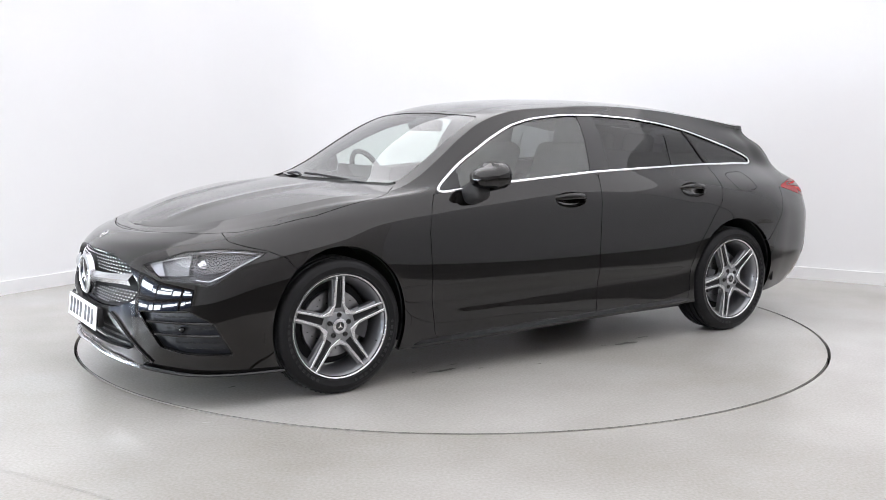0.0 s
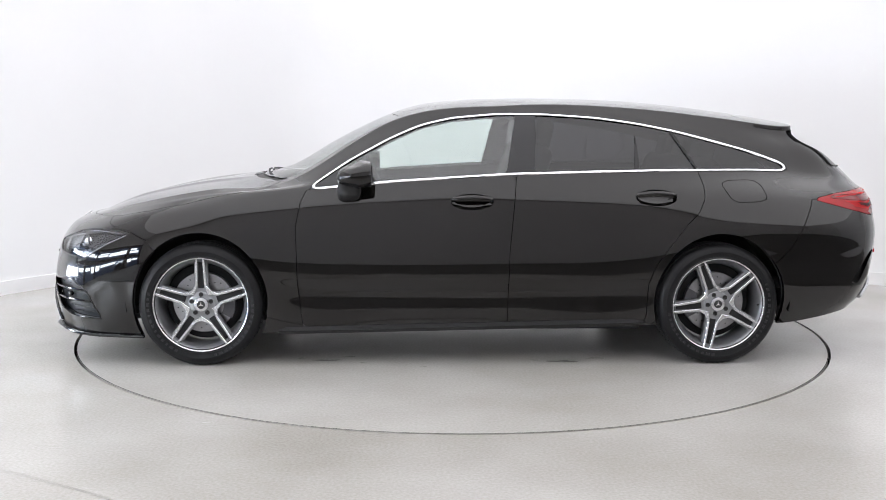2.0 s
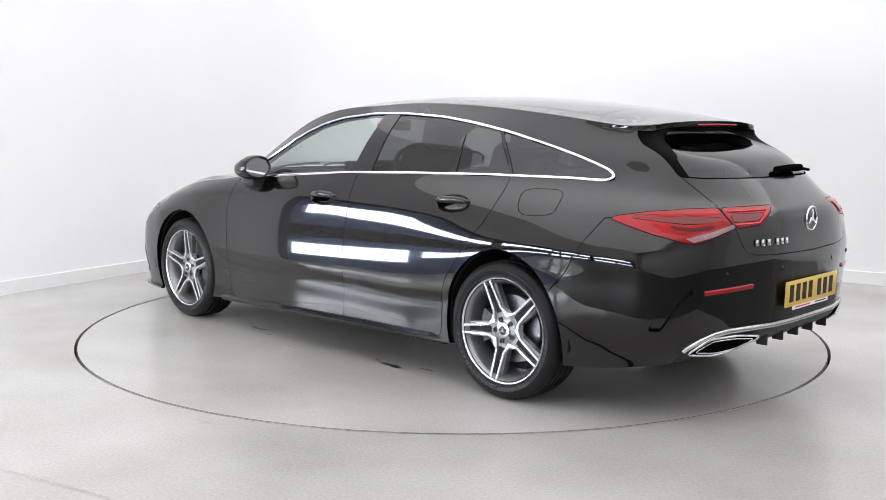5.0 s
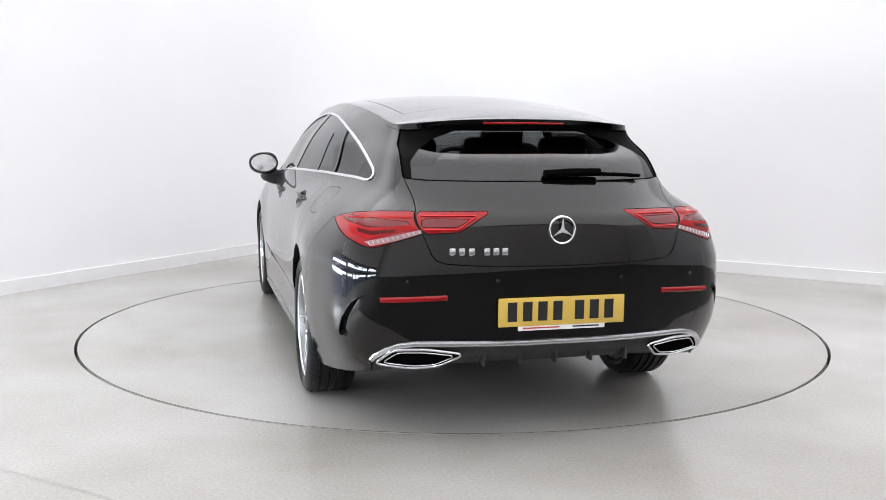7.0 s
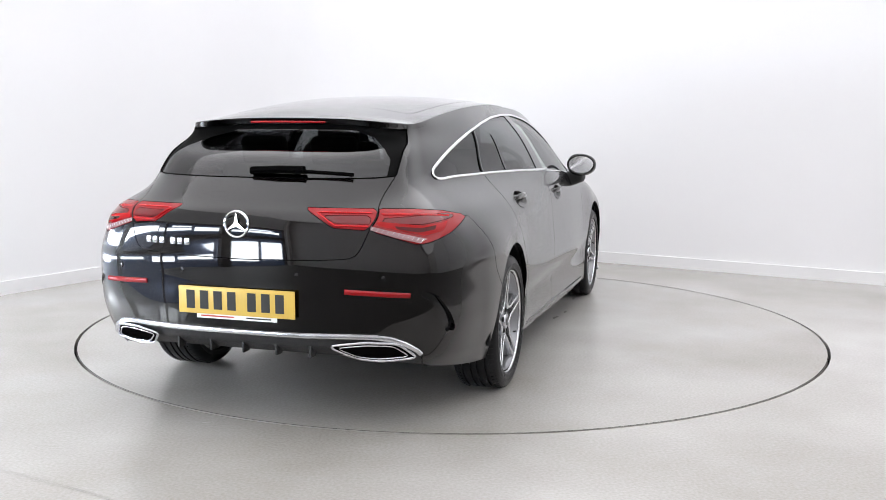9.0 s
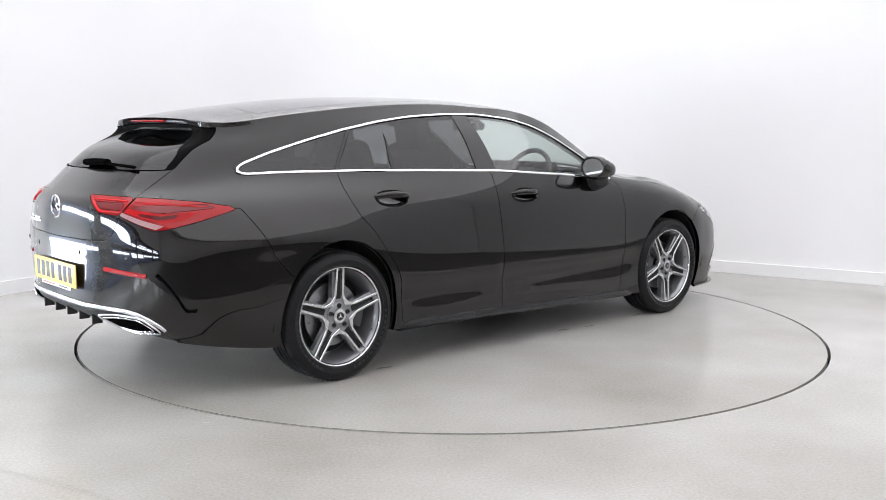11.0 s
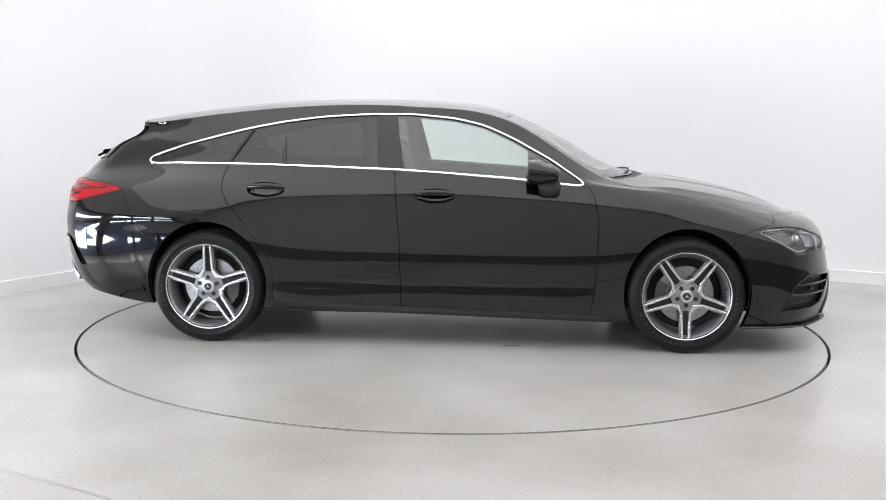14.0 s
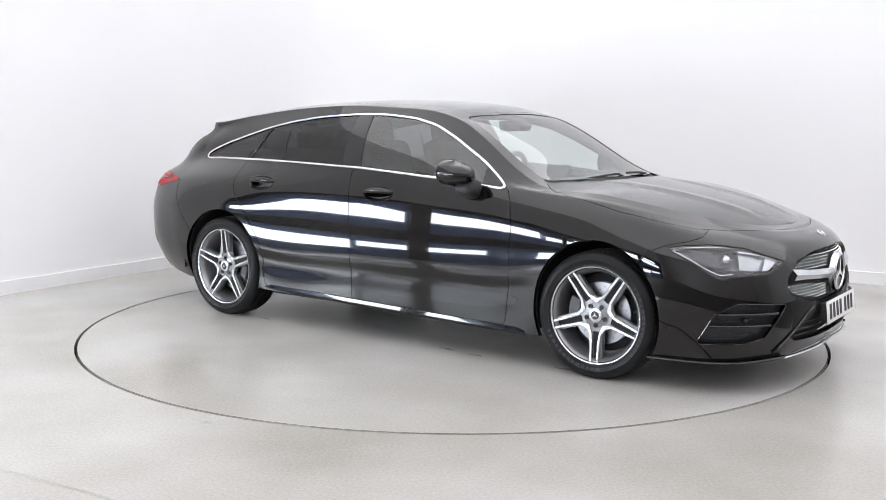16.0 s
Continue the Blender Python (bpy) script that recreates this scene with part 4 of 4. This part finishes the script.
# underbody and wheel housings
bm = bmesh.new()
prism(bm, [(2.1, -.5), (2.2, 0), (2.1, .5), (1.75, .55), (1.0, .6), (.95, .84), (-.95, .84), (-1.0, .6), (-1.75, .6), (-2.0, .6), (-2.05, .3), (-2.05, -.3), (-2.0, -.6), (-1.75, -.6), (-1.0, -.6), (-.95, -.84), (.95, -.84), (1.0, -.6), (1.75, -.55)], .185, .215, lambda a, b, h: (a, b, h + (.08 if a < -1.9 else .02 if a < -1.5 else 0)))
bmesh.ops.recalc_face_normals(bm, faces=bm.faces)
cpart("underbody", bm, DARK, "dark underbody panel", smooth=False)
for wx in (1.3645, -1.3645):
    def well(bm):
        n = 28
        rows = [[bm.verts.new((wx + .385 * math.cos(t), y, .335 + .400 * math.sin(t))) for t in [math.pi * (-.04 + 1.08 * k / n) for k in range(n + 1)]] for y in (.52, .893)]
        for k in range(n):
            bm.faces.new((rows[0][k], rows[0][k + 1], rows[1][k + 1], rows[1][k]))
        bm.faces.new(rows[0])

    mirror_pair("wheel_housing", well, DARK, "black wheel housing liner")


# emblems
def emblem(name, m, r, parent, tilt_label):
    bm = bmesh.new()
    n = 40
    tube(bm, [(r * math.cos(2 * math.pi * k / n), r * math.sin(2 * math.pi * k / n), 0) for k in range(n)], r * .095, 8, True)
    ring = part("emblem", bm, CHROME, parent, tilt_label, at=PUT @ m)
    bm = bmesh.new()
    star(bm, r * .95, r * .16, lambda a, b, h: (a, b, h), r * .12)
    part("emblem_star", bm, CHROME, ring)
    return ring


emblem("rear", pose(-2.403, 0, .862, 90, 0, -90), .052, tailgate, "chrome three-pointed emblem in a ring")
emblem("nose", pose(2.20, 0, .722, 38, 0, 90), .023, front_bumper, "small silver nose emblem")

# front grille: pins, wing bar, round emblem
bm = bmesh.new()
outline = [(-.43, .622), (-.267, .655), (0, .664), (.267, .655), (.43, .622), (.53, .55), (.545, .51), (.525, .47), (.36, .424), (0, .398), (-.36, .424), (-.525, .47), (-.545, .51), (-.53, .55)]
cells = [(-.54 + .027 * i + (.0135 if j % 2 else 0), .40 + .0145 * j) for j in range(19) for i in range(41)]
dist = poly_distance(cells, outline)
for (y, z), d in zip(cells, dist):
    if d < -.012 and math.hypot(y, z - .53) > .10 and not (abs(z - .53 - .02 * abs(y)) < .032):
        p = at_yz(y, z) - Vector((.028, 0, 0))
        vs = [bm.verts.new(p + Vector(o)) for o in ((.006, 0, 0), (0, .0065, 0), (0, 0, .0045), (0, -.0065, 0), (0, 0, -.0045))]
        for k in range(4):
            bm.faces.new((vs[0], vs[1 + k], vs[1 + (k + 1) % 4]))
tagged(cpart("grille_pins", bm, CHROME, "rows of small bright pins", smooth=False), kind="stuff")


def wing(bm):
    top, low = [], []
    for k in range(14):
        y = .07 + .40 * k / 13
        f = k / 13
        h = .018 + .010 * (f ** 4) + .008 * (1 - f)
        c = .530 + .028 * f
        top.append([at_yz(y, c + h) - Vector((.012, 0, 0)), at_yz(y, c) + Vector((.006, 0, 0)), at_yz(y, c - h) - Vector((.012, 0, 0))])
    rows = [[bm.verts.new(p) for p in r] for r in top]
    for a, b in zip(rows, rows[1:]):
        for i in range(2):
            bm.faces.new((a[i], a[i + 1], b[i + 1], b[i]))
    bmesh.ops.recalc_face_normals(bm, faces=bm.faces)
    bmesh.ops.solidify(bm, geom=bm.faces[:], thickness=.006)


mirror_pair("grille_bar", wing, SATIN, "satin silver grille bar")
bm = bmesh.new()
lathe(bm, [(.001, .000), (.074, .002), (.080, .006)], 40)
face_ = part("front_emblem", bm, GLOSS, car, "large round silver front emblem", at=PUT @ pose(2.293, 0, .532, 0, 0, -90))
bm = bmesh.new()
lathe(bm, [(.078, .0), (.082, .012), (.090, .013), (.097, .006), (.098, -.02)], 40)
part("emblem_ring", bm, SATIN, face_)
bm = bmesh.new()
star(bm, .078, .012, lambda a, b, h: (a, .002 + h, b), .008)
part("emblem_star", bm, CHROME, face_)


def grille_frame(bm):
    P, N = loop_of("grille")
    k = [i for i in range(len(P)) if P[i][1] > 1e-4]
    tube(bm, [P[i] - N[i] * .003 for i in k], .006, 6, False, 1, [N[i] for i in k])


# number plates with the characters as plain bars
def plate(name, m, mat, label, parent):
    bm = bmesh.new()
    box(bm, (.522, .113, .006), None, .0028)
    p = part(name, bm, mat, parent, label, at=PUT @ m)
    x = -.205
    for k in range(7):
        bm = bmesh.new()
        box(bm, (.038, .076, .002), pose(x, .002, .0032))
        part("plate_bar", bm, INK, p, smooth=False)
        x += .062 if k != 3 else .090
    return p


rear_plate = plate("number_plate", pose(-2.421, 0, .548, 91, 0, -90), YELLOW, "yellow rear number plate with black bars", rear_bumper)
for k, (w, c, mat) in enumerate(((.36, 0, WHITE_PLATE), (.15, -.085, RED_INK), (.11, .10, INK))):
    bm = bmesh.new()
    box(bm, (w, .020 if not k else .005, .004), pose(c, -.064, -.001 + (.002 if k else 0)))
    part("dealer_strip" if not k else "print_bar", bm, mat, rear_plate, smooth=False)
plate("number_plate", pose(2.318, 0, .352, 84, 0, 90), WHITE_PLATE, "white front number plate with black bars", front_bumper)
bm = bmesh.new()
box(bm, (.03, .5, .09), pose(2.295, 0, .352), .006)
cpart("plate_holder", bm, PLASTIC)

# model lettering as plain raised silver bars
for k, y in enumerate((.43, .395, .358, .300, .265, .230)):
    bm = bmesh.new()
    box(bm, (.004, .024, .027), Matrix.Translation(at_yz(y, .783, True) + Vector((-.003, 0, 0))), .004)
    cpart("lettering_bar", bm, SILVER_TEXT, "silver raised lettering" if not k else "", tailgate)


# rear bumper: chrome strip, tailpipe trims, reflectors
def strip_half(bm):
    pts = [(0, .424), (.15, .424), (.3, .424), (.45, .423), (.56, .419), (.62, .408), (.67, .385), (.705, .355), (.715, .338)]
    P = [at_yz(y, z, True) + Vector((-.006, 0, 0)) for y, z in pts]
    Q = [Vector((p.x, -p.y, p.z)) for p in P[1:]][::-1]
    tube(bm, Q + P, .011, 8, False, .7, [(-1, 0, 0)] * (len(P) + len(Q)))


bm = bmesh.new()
strip_half(bm)
cpart("bumper_strip", bm, SATIN, "satin chrome strip across the rear bumper", rear_bumper)


def pipe_ring(bm, pts, r, out=-.012):
    P = [at_yz(y, max(z, .312), True) + Vector((out, 0, 0)) for y, z in pts]
    P = [Vector((p.x, p.y, z)) for p, (y, z) in zip(P, pts)]
    tube(bm, P, r, 8, True, 1, [(-1, 0, 0)] * len(P))


PIPE = rounded([(.705, .325), (.645, .392), (.52, .400), (.385, .385), (.47, .318), (.56, .308)], .22, 3)
PIPE_IN = [(.555 + (y - .555) * .82, .353 + (z - .353) * .72) for y, z in PIPE]
mirror_pair("tailpipe_trim", lambda bm: pipe_ring(bm, PIPE, .006), SATIN, "bright chrome tailpipe surround", [rear_bumper] * 2)
mirror_pair("tailpipe_rim", lambda bm: pipe_ring(bm, PIPE_IN, .003, -.012), SATIN, "", [rear_bumper] * 2)


# flat plate, no recess: the hollow's shade is put into its black colour
def pipe_mouth(bm):
    P = [at_yz(y, max(z, .312), True) for y, z in PIPE]
    bm.faces.new([bm.verts.new((p.x - .010, p.y, z)) for p, (y, z) in zip(P, PIPE)])
    bmesh.ops.solidify(bm, geom=bm.faces[:], thickness=.004)


mirror_pair("tailpipe_mouth", pipe_mouth, MATT_DARK, "flat plate painted black as the shaded tailpipe opening", [rear_bumper] * 2, False)


def reflector(bm):
    P = [at_yz(.447 + .247 * k / 12, .604 - .014 * k / 12, True) + Vector((-.001, .001, 0)) for k in range(13)]
    tube(bm, P, .0105, 8, False, .5, [(-1, .3, 0)] * 13)


mirror_pair("rear_reflector", reflector, RED_LENS, "slim red reflector", [rear_bumper] * 2)
for y in (-.30, -.15, 0, .15, .30):
    bm = bmesh.new()
    box(bm, (.05, .010, .05), pose(-2.345, y, .352), .003)
    cpart("diffuser_fin", bm, PLASTIC, "", rear_bumper)
bm = bmesh.new()
tube(bm, [(-1.934 + .014 * (k / 6) ** 2 * 1, .18 * k / 6, 1.272 - .002 * abs(k) / 6) for k in range(-6, 7)], .0075, 8, False, .7)
cpart("brake_light", bm, RED_LENS, "red high-level brake light", spoiler)


def rear_sensor(bm, y, z):
    p = at_yz(y, z, True)
    q = Vector((p.x + 1.6, p.y, 0)).normalized().to_track_quat("Y", "Z").to_matrix().to_4x4()
    lathe(bm, [(.0005, .0012), (.0105, .0010), (.0125, .0), (.0125, -.006)], 16)
    bmesh.ops.transform(bm, matrix=Matrix.Translation(p) @ q, verts=bm.verts)


for y, z in ((.26, .665), (.60, .660)):
    mirror_pair("parking_sensor", lambda bm: rear_sensor(bm, y, z), GLOSS, "", [rear_bumper] * 2)

# rear wiper
bm = bmesh.new()
tube(bm, [(-2.238, .015, 1.070), (-2.242, -.1, 1.076), (-2.234, -.22, 1.076)], .021, 10, False, .8)
wiper = cpart("rear_wiper", bm, MATT_DARK, "black rear wiper", tailgate)
bm = bmesh.new()
tube(bm, [(-2.240, -.2, 1.070), (-2.218, -.32, 1.065), (-2.19, -.42, 1.058)], .0075, 8)
part("wiper_blade", bm, MATT_DARK, wiper)


# headlamp insides
def projector(bm):
    c = at_uz(2.75, .640)
    bmesh.ops.create_uvsphere(bm, u_segments=20, v_segments=12, radius=.026, matrix=Matrix.Translation(c - Vector((.035, .03, 0))))


mirror_pair("lamp_projector", projector, CHROME, "round chrome projector", hlens)


def lamp_ring(bm):
    c = at_uz(2.75, .640) - Vector((.022, .022, 0))
    d = Vector((.75, .62, .1)).normalized()
    a, b = d.orthogonal().normalized(), d.cross(d.orthogonal().normalized())
    tube(bm, [c + (a * math.cos(t) + b * math.sin(t)) * .034 for t in [2 * math.pi * k / 24 for k in range(24)]], .006, 8, True)


mirror_pair("projector_ring", lamp_ring, BOWL, "", hlens)


def lamp_line(bm, pts, r, sink):
    P = []
    for u, z in pts:
        p = at_uz(u, z)
        P.append(p - Vector((p.x - 1.0, p.y - .1, 0)).normalized() * sink)
    tube(bm, P, r, 8, False, .6)


def skin_patch(bm, top, low, lift, n=14, m=4, away=(1.0, .1)):
    """A panel that follows the skin between two lines of (u, z), lifted off it or sunk below it."""
    def line(pts, f):
        k = f * (len(pts) - 1)
        return [float(np.interp(k, range(len(pts)), [p[i] for p in pts])) for i in (0, 1)]

    rows = []
    for i in range(n + 1):
        a, b = line(top, i / n), line(low, i / n)
        row = []
        for j in range(m + 1):
            p = at_uz(a[0] + (b[0] - a[0]) * j / m, a[1] + (b[1] - a[1]) * j / m)
            row.append(bm.verts.new(p + Vector((p.x - away[0], p.y - away[1], 0)).normalized() * lift))
        rows.append(row)
    for a, b in zip(rows, rows[1:]):
        for j in range(m):
            bm.faces.new((a[j], b[j], b[j + 1], a[j + 1]))
    bmesh.ops.solidify(bm, geom=bm.faces[:], thickness=.0012)
    bmesh.ops.recalc_face_normals(bm, faces=bm.faces)


mirror_pair("lamp_shelf", lambda bm: skin_patch(bm, [(1.75, .640), (2.1, .662), (2.45, .672)], [(1.95, .592), (2.2, .588), (2.5, .596)], -.034), RIM_CUT, "ribbed silver lamp reflector", hlens)
mirror_pair("daylight_strip", lambda bm: lamp_line(bm, [(1.72, .636), (1.95, .652), (2.2, .666), (2.45, .674)], .006, .020), WHITE_LED, "white running-light strip", hlens)
mirror_pair("lamp_end_light", lambda bm: skin_patch(bm, [(1.68, .632), (1.90, .646)], [(1.92, .590), (2.05, .592)], -.018, 4, 3), WHITE_LED, "white lamp end", hlens)
mirror_pair("lamp_brow", lambda bm: lamp_line(bm, [(2.6, .692), (3.0, .697), (3.4, .694), (3.75, .688)], .005, .02), SATIN, "", hlens)
mirror_pair("lamp_lower_strip", lambda bm: lamp_line(bm, [(2.70, .580), (2.95, .574), (3.2, .60), (3.5, .642), (3.8, .680)], .0045, .016), WHITE_LED, "", hlens)
mirror_pair("lamp_reflector", lambda bm: skin_patch(bm, [(2.98, .676), (3.45, .684)], [(3.0, .600), (3.35, .640)], -.036, 6, 3), BOWL, "", hlens)


# front bumper vents, lip
def slat(bm, z, u0, u1, r=.009):
    P = [at_uz(u0 + (u1 - u0) * k / 10, z) for k in range(11)]
    tube(bm, [p - Vector((p.x - 1.2, p.y - .2, 0)).normalized() * .008 for p in P], r, 8, False, .8)


for z, a, b in ((.392, 1.85, 3.03), (.336, 2.0, 3.16)):
    mirror_pair("vent_slat", lambda bm: slat(bm, z, a, b), GLOSS, "", [front_bumper] * 2)


def sensor(bm):
    p = at_uz(2.5, .362)
    bmesh.ops.create_uvsphere(bm, u_segments=14, v_segments=8, radius=.014, matrix=Matrix.Translation(p - Vector((.012, .01, 0))))


mirror_pair("parking_sensor", sensor, GLOSS, "", [front_bumper] * 2)


def lip(bm):
    P = [at_uz(.0 + 1.75 * k / 16, .192 - .02 * (k / 16)) + Vector((.012, .004, -.004)) for k in range(17)]
    P = [Vector((p.x, -p.y, p.z)) for p in P[1:]][::-1] + P
    tube(bm, P, .012, 8, False, .6)


bm = bmesh.new()
lip(bm)
cpart("front_lip_strip", bm, SATIN, "satin silver strip along the front lip", front_bumper)


def splitter(bm):
    P = [at_uz(1.72 + 2.48 * k / 14, .178 - .016 * min(1, k / 5)) + Vector((.010, .010, -.004)) for k in range(15)]
    tube(bm, P, .014, 8, False, .6)


mirror_pair("front_splitter", splitter, GLOSS, "gloss black front splitter edge", [front_bumper] * 2)


def vent_rim(bm):
    P, N = loop_of("vent")
    Q = np.concatenate([P, P[:1]])
    s = np.concatenate([[0], np.cumsum(np.linalg.norm(np.diff(Q, axis=0), axis=1))])
    t = np.linspace(0, s[-1], 70, endpoint=False)
    P = np.stack([np.interp(t, s, Q[:, i]) for i in range(3)], 1)
    P = (np.roll(P, 1, 0) + 2 * P + np.roll(P, -1, 0)) / 4
    tube(bm, list(P), .0035, 8, True)


def vent_dashes(bm):
    for j, (z, u0, u1) in enumerate(((.415, 1.95, 2.85), (.365, 2.15, 3.05), (.300, 2.35, 3.2), (.275, 2.5, 3.25))):
        for k in range(7):
            u = u0 + (u1 - u0) * (k + .3 * (j % 2)) / 7
            P = [at_uz(u + d, z - .004 * d) for d in (0, .03, .06)]
            tube(bm, [p - Vector((p.x - 1.2, p.y - .2, 0)).normalized() * .027 for p in P], .0035, 6, False, .6)


for ob_ in mirror_pair("vent_texture", vent_dashes, PLASTIC, "rows of short raised dashes", [front_bumper] * 2):
    tagged(ob_, kind="stuff")
mirror_pair("vent_rim", vent_rim, PAINT, "gloss black vent surround", [front_bumper] * 2)



def intake_edge(bm):
    """Rounded edge that runs from the grille down to the lip beside the centre intake."""
    P = [at_yz(y, z) + Vector((.002, 0, 0)) for y, z in ((.355, .395), (.40, .372), (.45, .34), (.505, .298), (.555, .255), (.59, .222), (.61, .20))]
    tube(bm, P, .011, 8, False, .7)


mirror_pair("intake_edge", intake_edge, PAINT, "gloss black intake edge", [front_bumper] * 2)


def lamp_row(bm, pts, r, n=14):
    us = np.linspace(0, len(pts) - 1, n)
    P = [at_uz(np.interp(k, range(len(pts)), [p[0] for p in pts]), np.interp(k, range(len(pts)), [p[1] for p in pts])) for k in us]
    tube(bm, [p + Vector((p.x + 1.2, p.y, 0)).normalized() * .0015 for p in P], r, 8, False, .5)


REAR = (-1.2, 0.0)
mirror_pair("reversing_lamp", lambda bm: skin_patch(bm, [(12.00, .812), (12.3, .835), (12.61, .864)], [(12.10, .796), (12.36, .818), (12.63, .850)], .0022, 12, 2, REAR), PALE_LENS, "pale ribbed reversing lamp row", lamps)
for k in range(11):
    f = k / 10
    mirror_pair("lamp_rib", lambda bm: lamp_row(bm, [(12.05 + .54 * f, .812 + .047 * f), (12.09 + .53 * f, .799 + .050 * f)], .0022, 3), SATIN, "", lamps)
mirror_pair("light_guide", lambda bm: skin_patch(bm, [(11.40, .893), (12.0, .911), (12.45, .914)], [(11.45, .889), (12.0, .902), (12.44, .905)], .002, 16, 2, REAR), RED_LINE, "", lamps)
mirror_pair("light_guide_low", lambda bm: skin_patch(bm, [(11.55, .872), (12.0, .862), (12.52, .882)], [(11.72, .838), (12.03, .824), (12.56, .866)], .002, 16, 4, REAR), RED_LINE, "bright red light guide", lamps)
mirror_pair("light_guide_cell", lambda bm: skin_patch(bm, [(11.80, .862), (12.05, .854), (12.36, .864)], [(11.85, .846), (12.08, .838), (12.34, .852)], .0035, 12, 2, REAR), RED_DEEP, "", lamps)
mirror_pair("gate_light_guide", lambda bm: lamp_row(bm, [(12.55, .915), (13.16, .918), (12.99, .866), (12.64, .864)], .0055, 24), RED_LINE, "", glamps)


# mesh bars in the centre intake
for z in (.255, .285, .315):
    bm = bmesh.new()
    tube(bm, [at_yz(y, z) - Vector((.03, 0, 0)) for y in np.linspace(-.44, .44, 19)], .005, 6)
    cpart("intake_bar", bm, PLASTIC, "", front_bumper)


# windscreen wipers lying on the glass foot
for s, y0, y1 in ((0, .55, -.02), (1, -.06, -.55)):
    bm = bmesh.new()
    P = []
    for k in range(9):
        y = y0 + (y1 - y0) * k / 8
        x = 1.125 - .42 * (abs(y) / .66) ** 2 * .42
        P.append((x - .02, y, 1.002 - .06 * (abs(y) / .66) ** 2 - (.018 if k == 0 else 0)))
    tube(bm, [(x_, y_, z_ - .008) for x_, y_, z_ in P], .006, 8)
    cpart("front_wiper", bm, PLASTIC, "black windscreen wiper")

# ---------------------------------------------------------------- cabin
bm = bmesh.new()
box(bm, (2.9, 1.5, .06), pose(-.65, 0, .42))
cpart("cabin_floor", bm, DARK, "dark cabin floor")
bm = bmesh.new()
box(bm, (.55, 1.36, .26), pose(.93, 0, .80, 0, 8, 0), .07, 4)
dash = cpart("dashboard", bm, LEATHER, "dark grey dashboard")
bm = bmesh.new()
box(bm, (.02, .62, .12), pose(.66, -.18, .965, 0, -12, 0), .008)
cpart("dash_screen", bm, GLOSS, "black wide display", dash)


def seat(y):
    bm = bmesh.new()
    box(bm, (.50, .50, .16), pose(-.02, y, .55, 0, -8, 0), .06, 4)
    s = cpart("front_seat", bm, LEATHER, "dark upholstered front seat")
    bm = bmesh.new()
    box(bm, (.15, .48, .62), pose(-.36, y, .86, 0, -18, 0), .065, 4)
    cpart("seat_back", bm, LEATHER, "", s)
    bm = bmesh.new()
    box(bm, (.10, .25, .19), pose(-.47, y, 1.205, 0, -12, 0), .04, 4)
    cpart("headrest", bm, LEATHER, "", s)


seat(.37)
seat(-.37)
bm = bmesh.new()
box(bm, (.50, 1.24, .18), pose(-.98, 0, .55, 0, -8, 0), .06, 4)
bench = cpart("rear_bench", bm, LEATHER, "dark upholstered rear bench")
bm = bmesh.new()
box(bm, (.15, 1.24, .56), pose(-1.30, 0, .82, 0, -20, 0), .06, 4)
cpart("bench_back", bm, LEATHER, "", bench)
for y in (-.38, 0, .38):
    bm = bmesh.new()
    box(bm, (.09, .24, .15), pose(-1.40, y, 1.13, 0, -12, 0), .035, 4)
    cpart("bench_headrest", bm, LEATHER, "", bench)
bm = bmesh.new()
n = 36
wheel_pose = pose(.50, -.37, .93, 0, -66, 0)
tube(bm, [wheel_pose @ Vector((.185 * math.cos(2 * math.pi * k / n), .185 * math.sin(2 * math.pi * k / n), 0)) for k in range(n)], .016, 8, True)
sw = cpart("steering_wheel", bm, LEATHER, "dark leather steering wheel on the right side")
bm = bmesh.new()
box(bm, (.13, .15, .04), wheel_pose @ pose(0, 0, .01), .018)
box(bm, (.03, .34, .02), wheel_pose, .006)
cpart("wheel_boss", bm, LEATHER, "", sw)
bm = bmesh.new()
box(bm, (.03, .23, .065), pose(.30, 0, 1.255, 0, -8, 0), .012, 3)
cpart("rear_view_mirror", bm, GLOSS, "black interior rear view mirror")
bm = bmesh.new()
box(bm, (.12, .14, .05), pose(.36, 0, 1.272, 0, 32, 0), .015)
cpart("mirror_mount", bm, PLASTIC)


# ---------------------------------------------------------------- what moves
def motions():
    rows = [(t, pose(0, 0, 0, 0, 0, 214.183 - 15.6009 * t)) for t in range(17)]
    walk(car, rows)
    walk(turntable, rows)


motions()
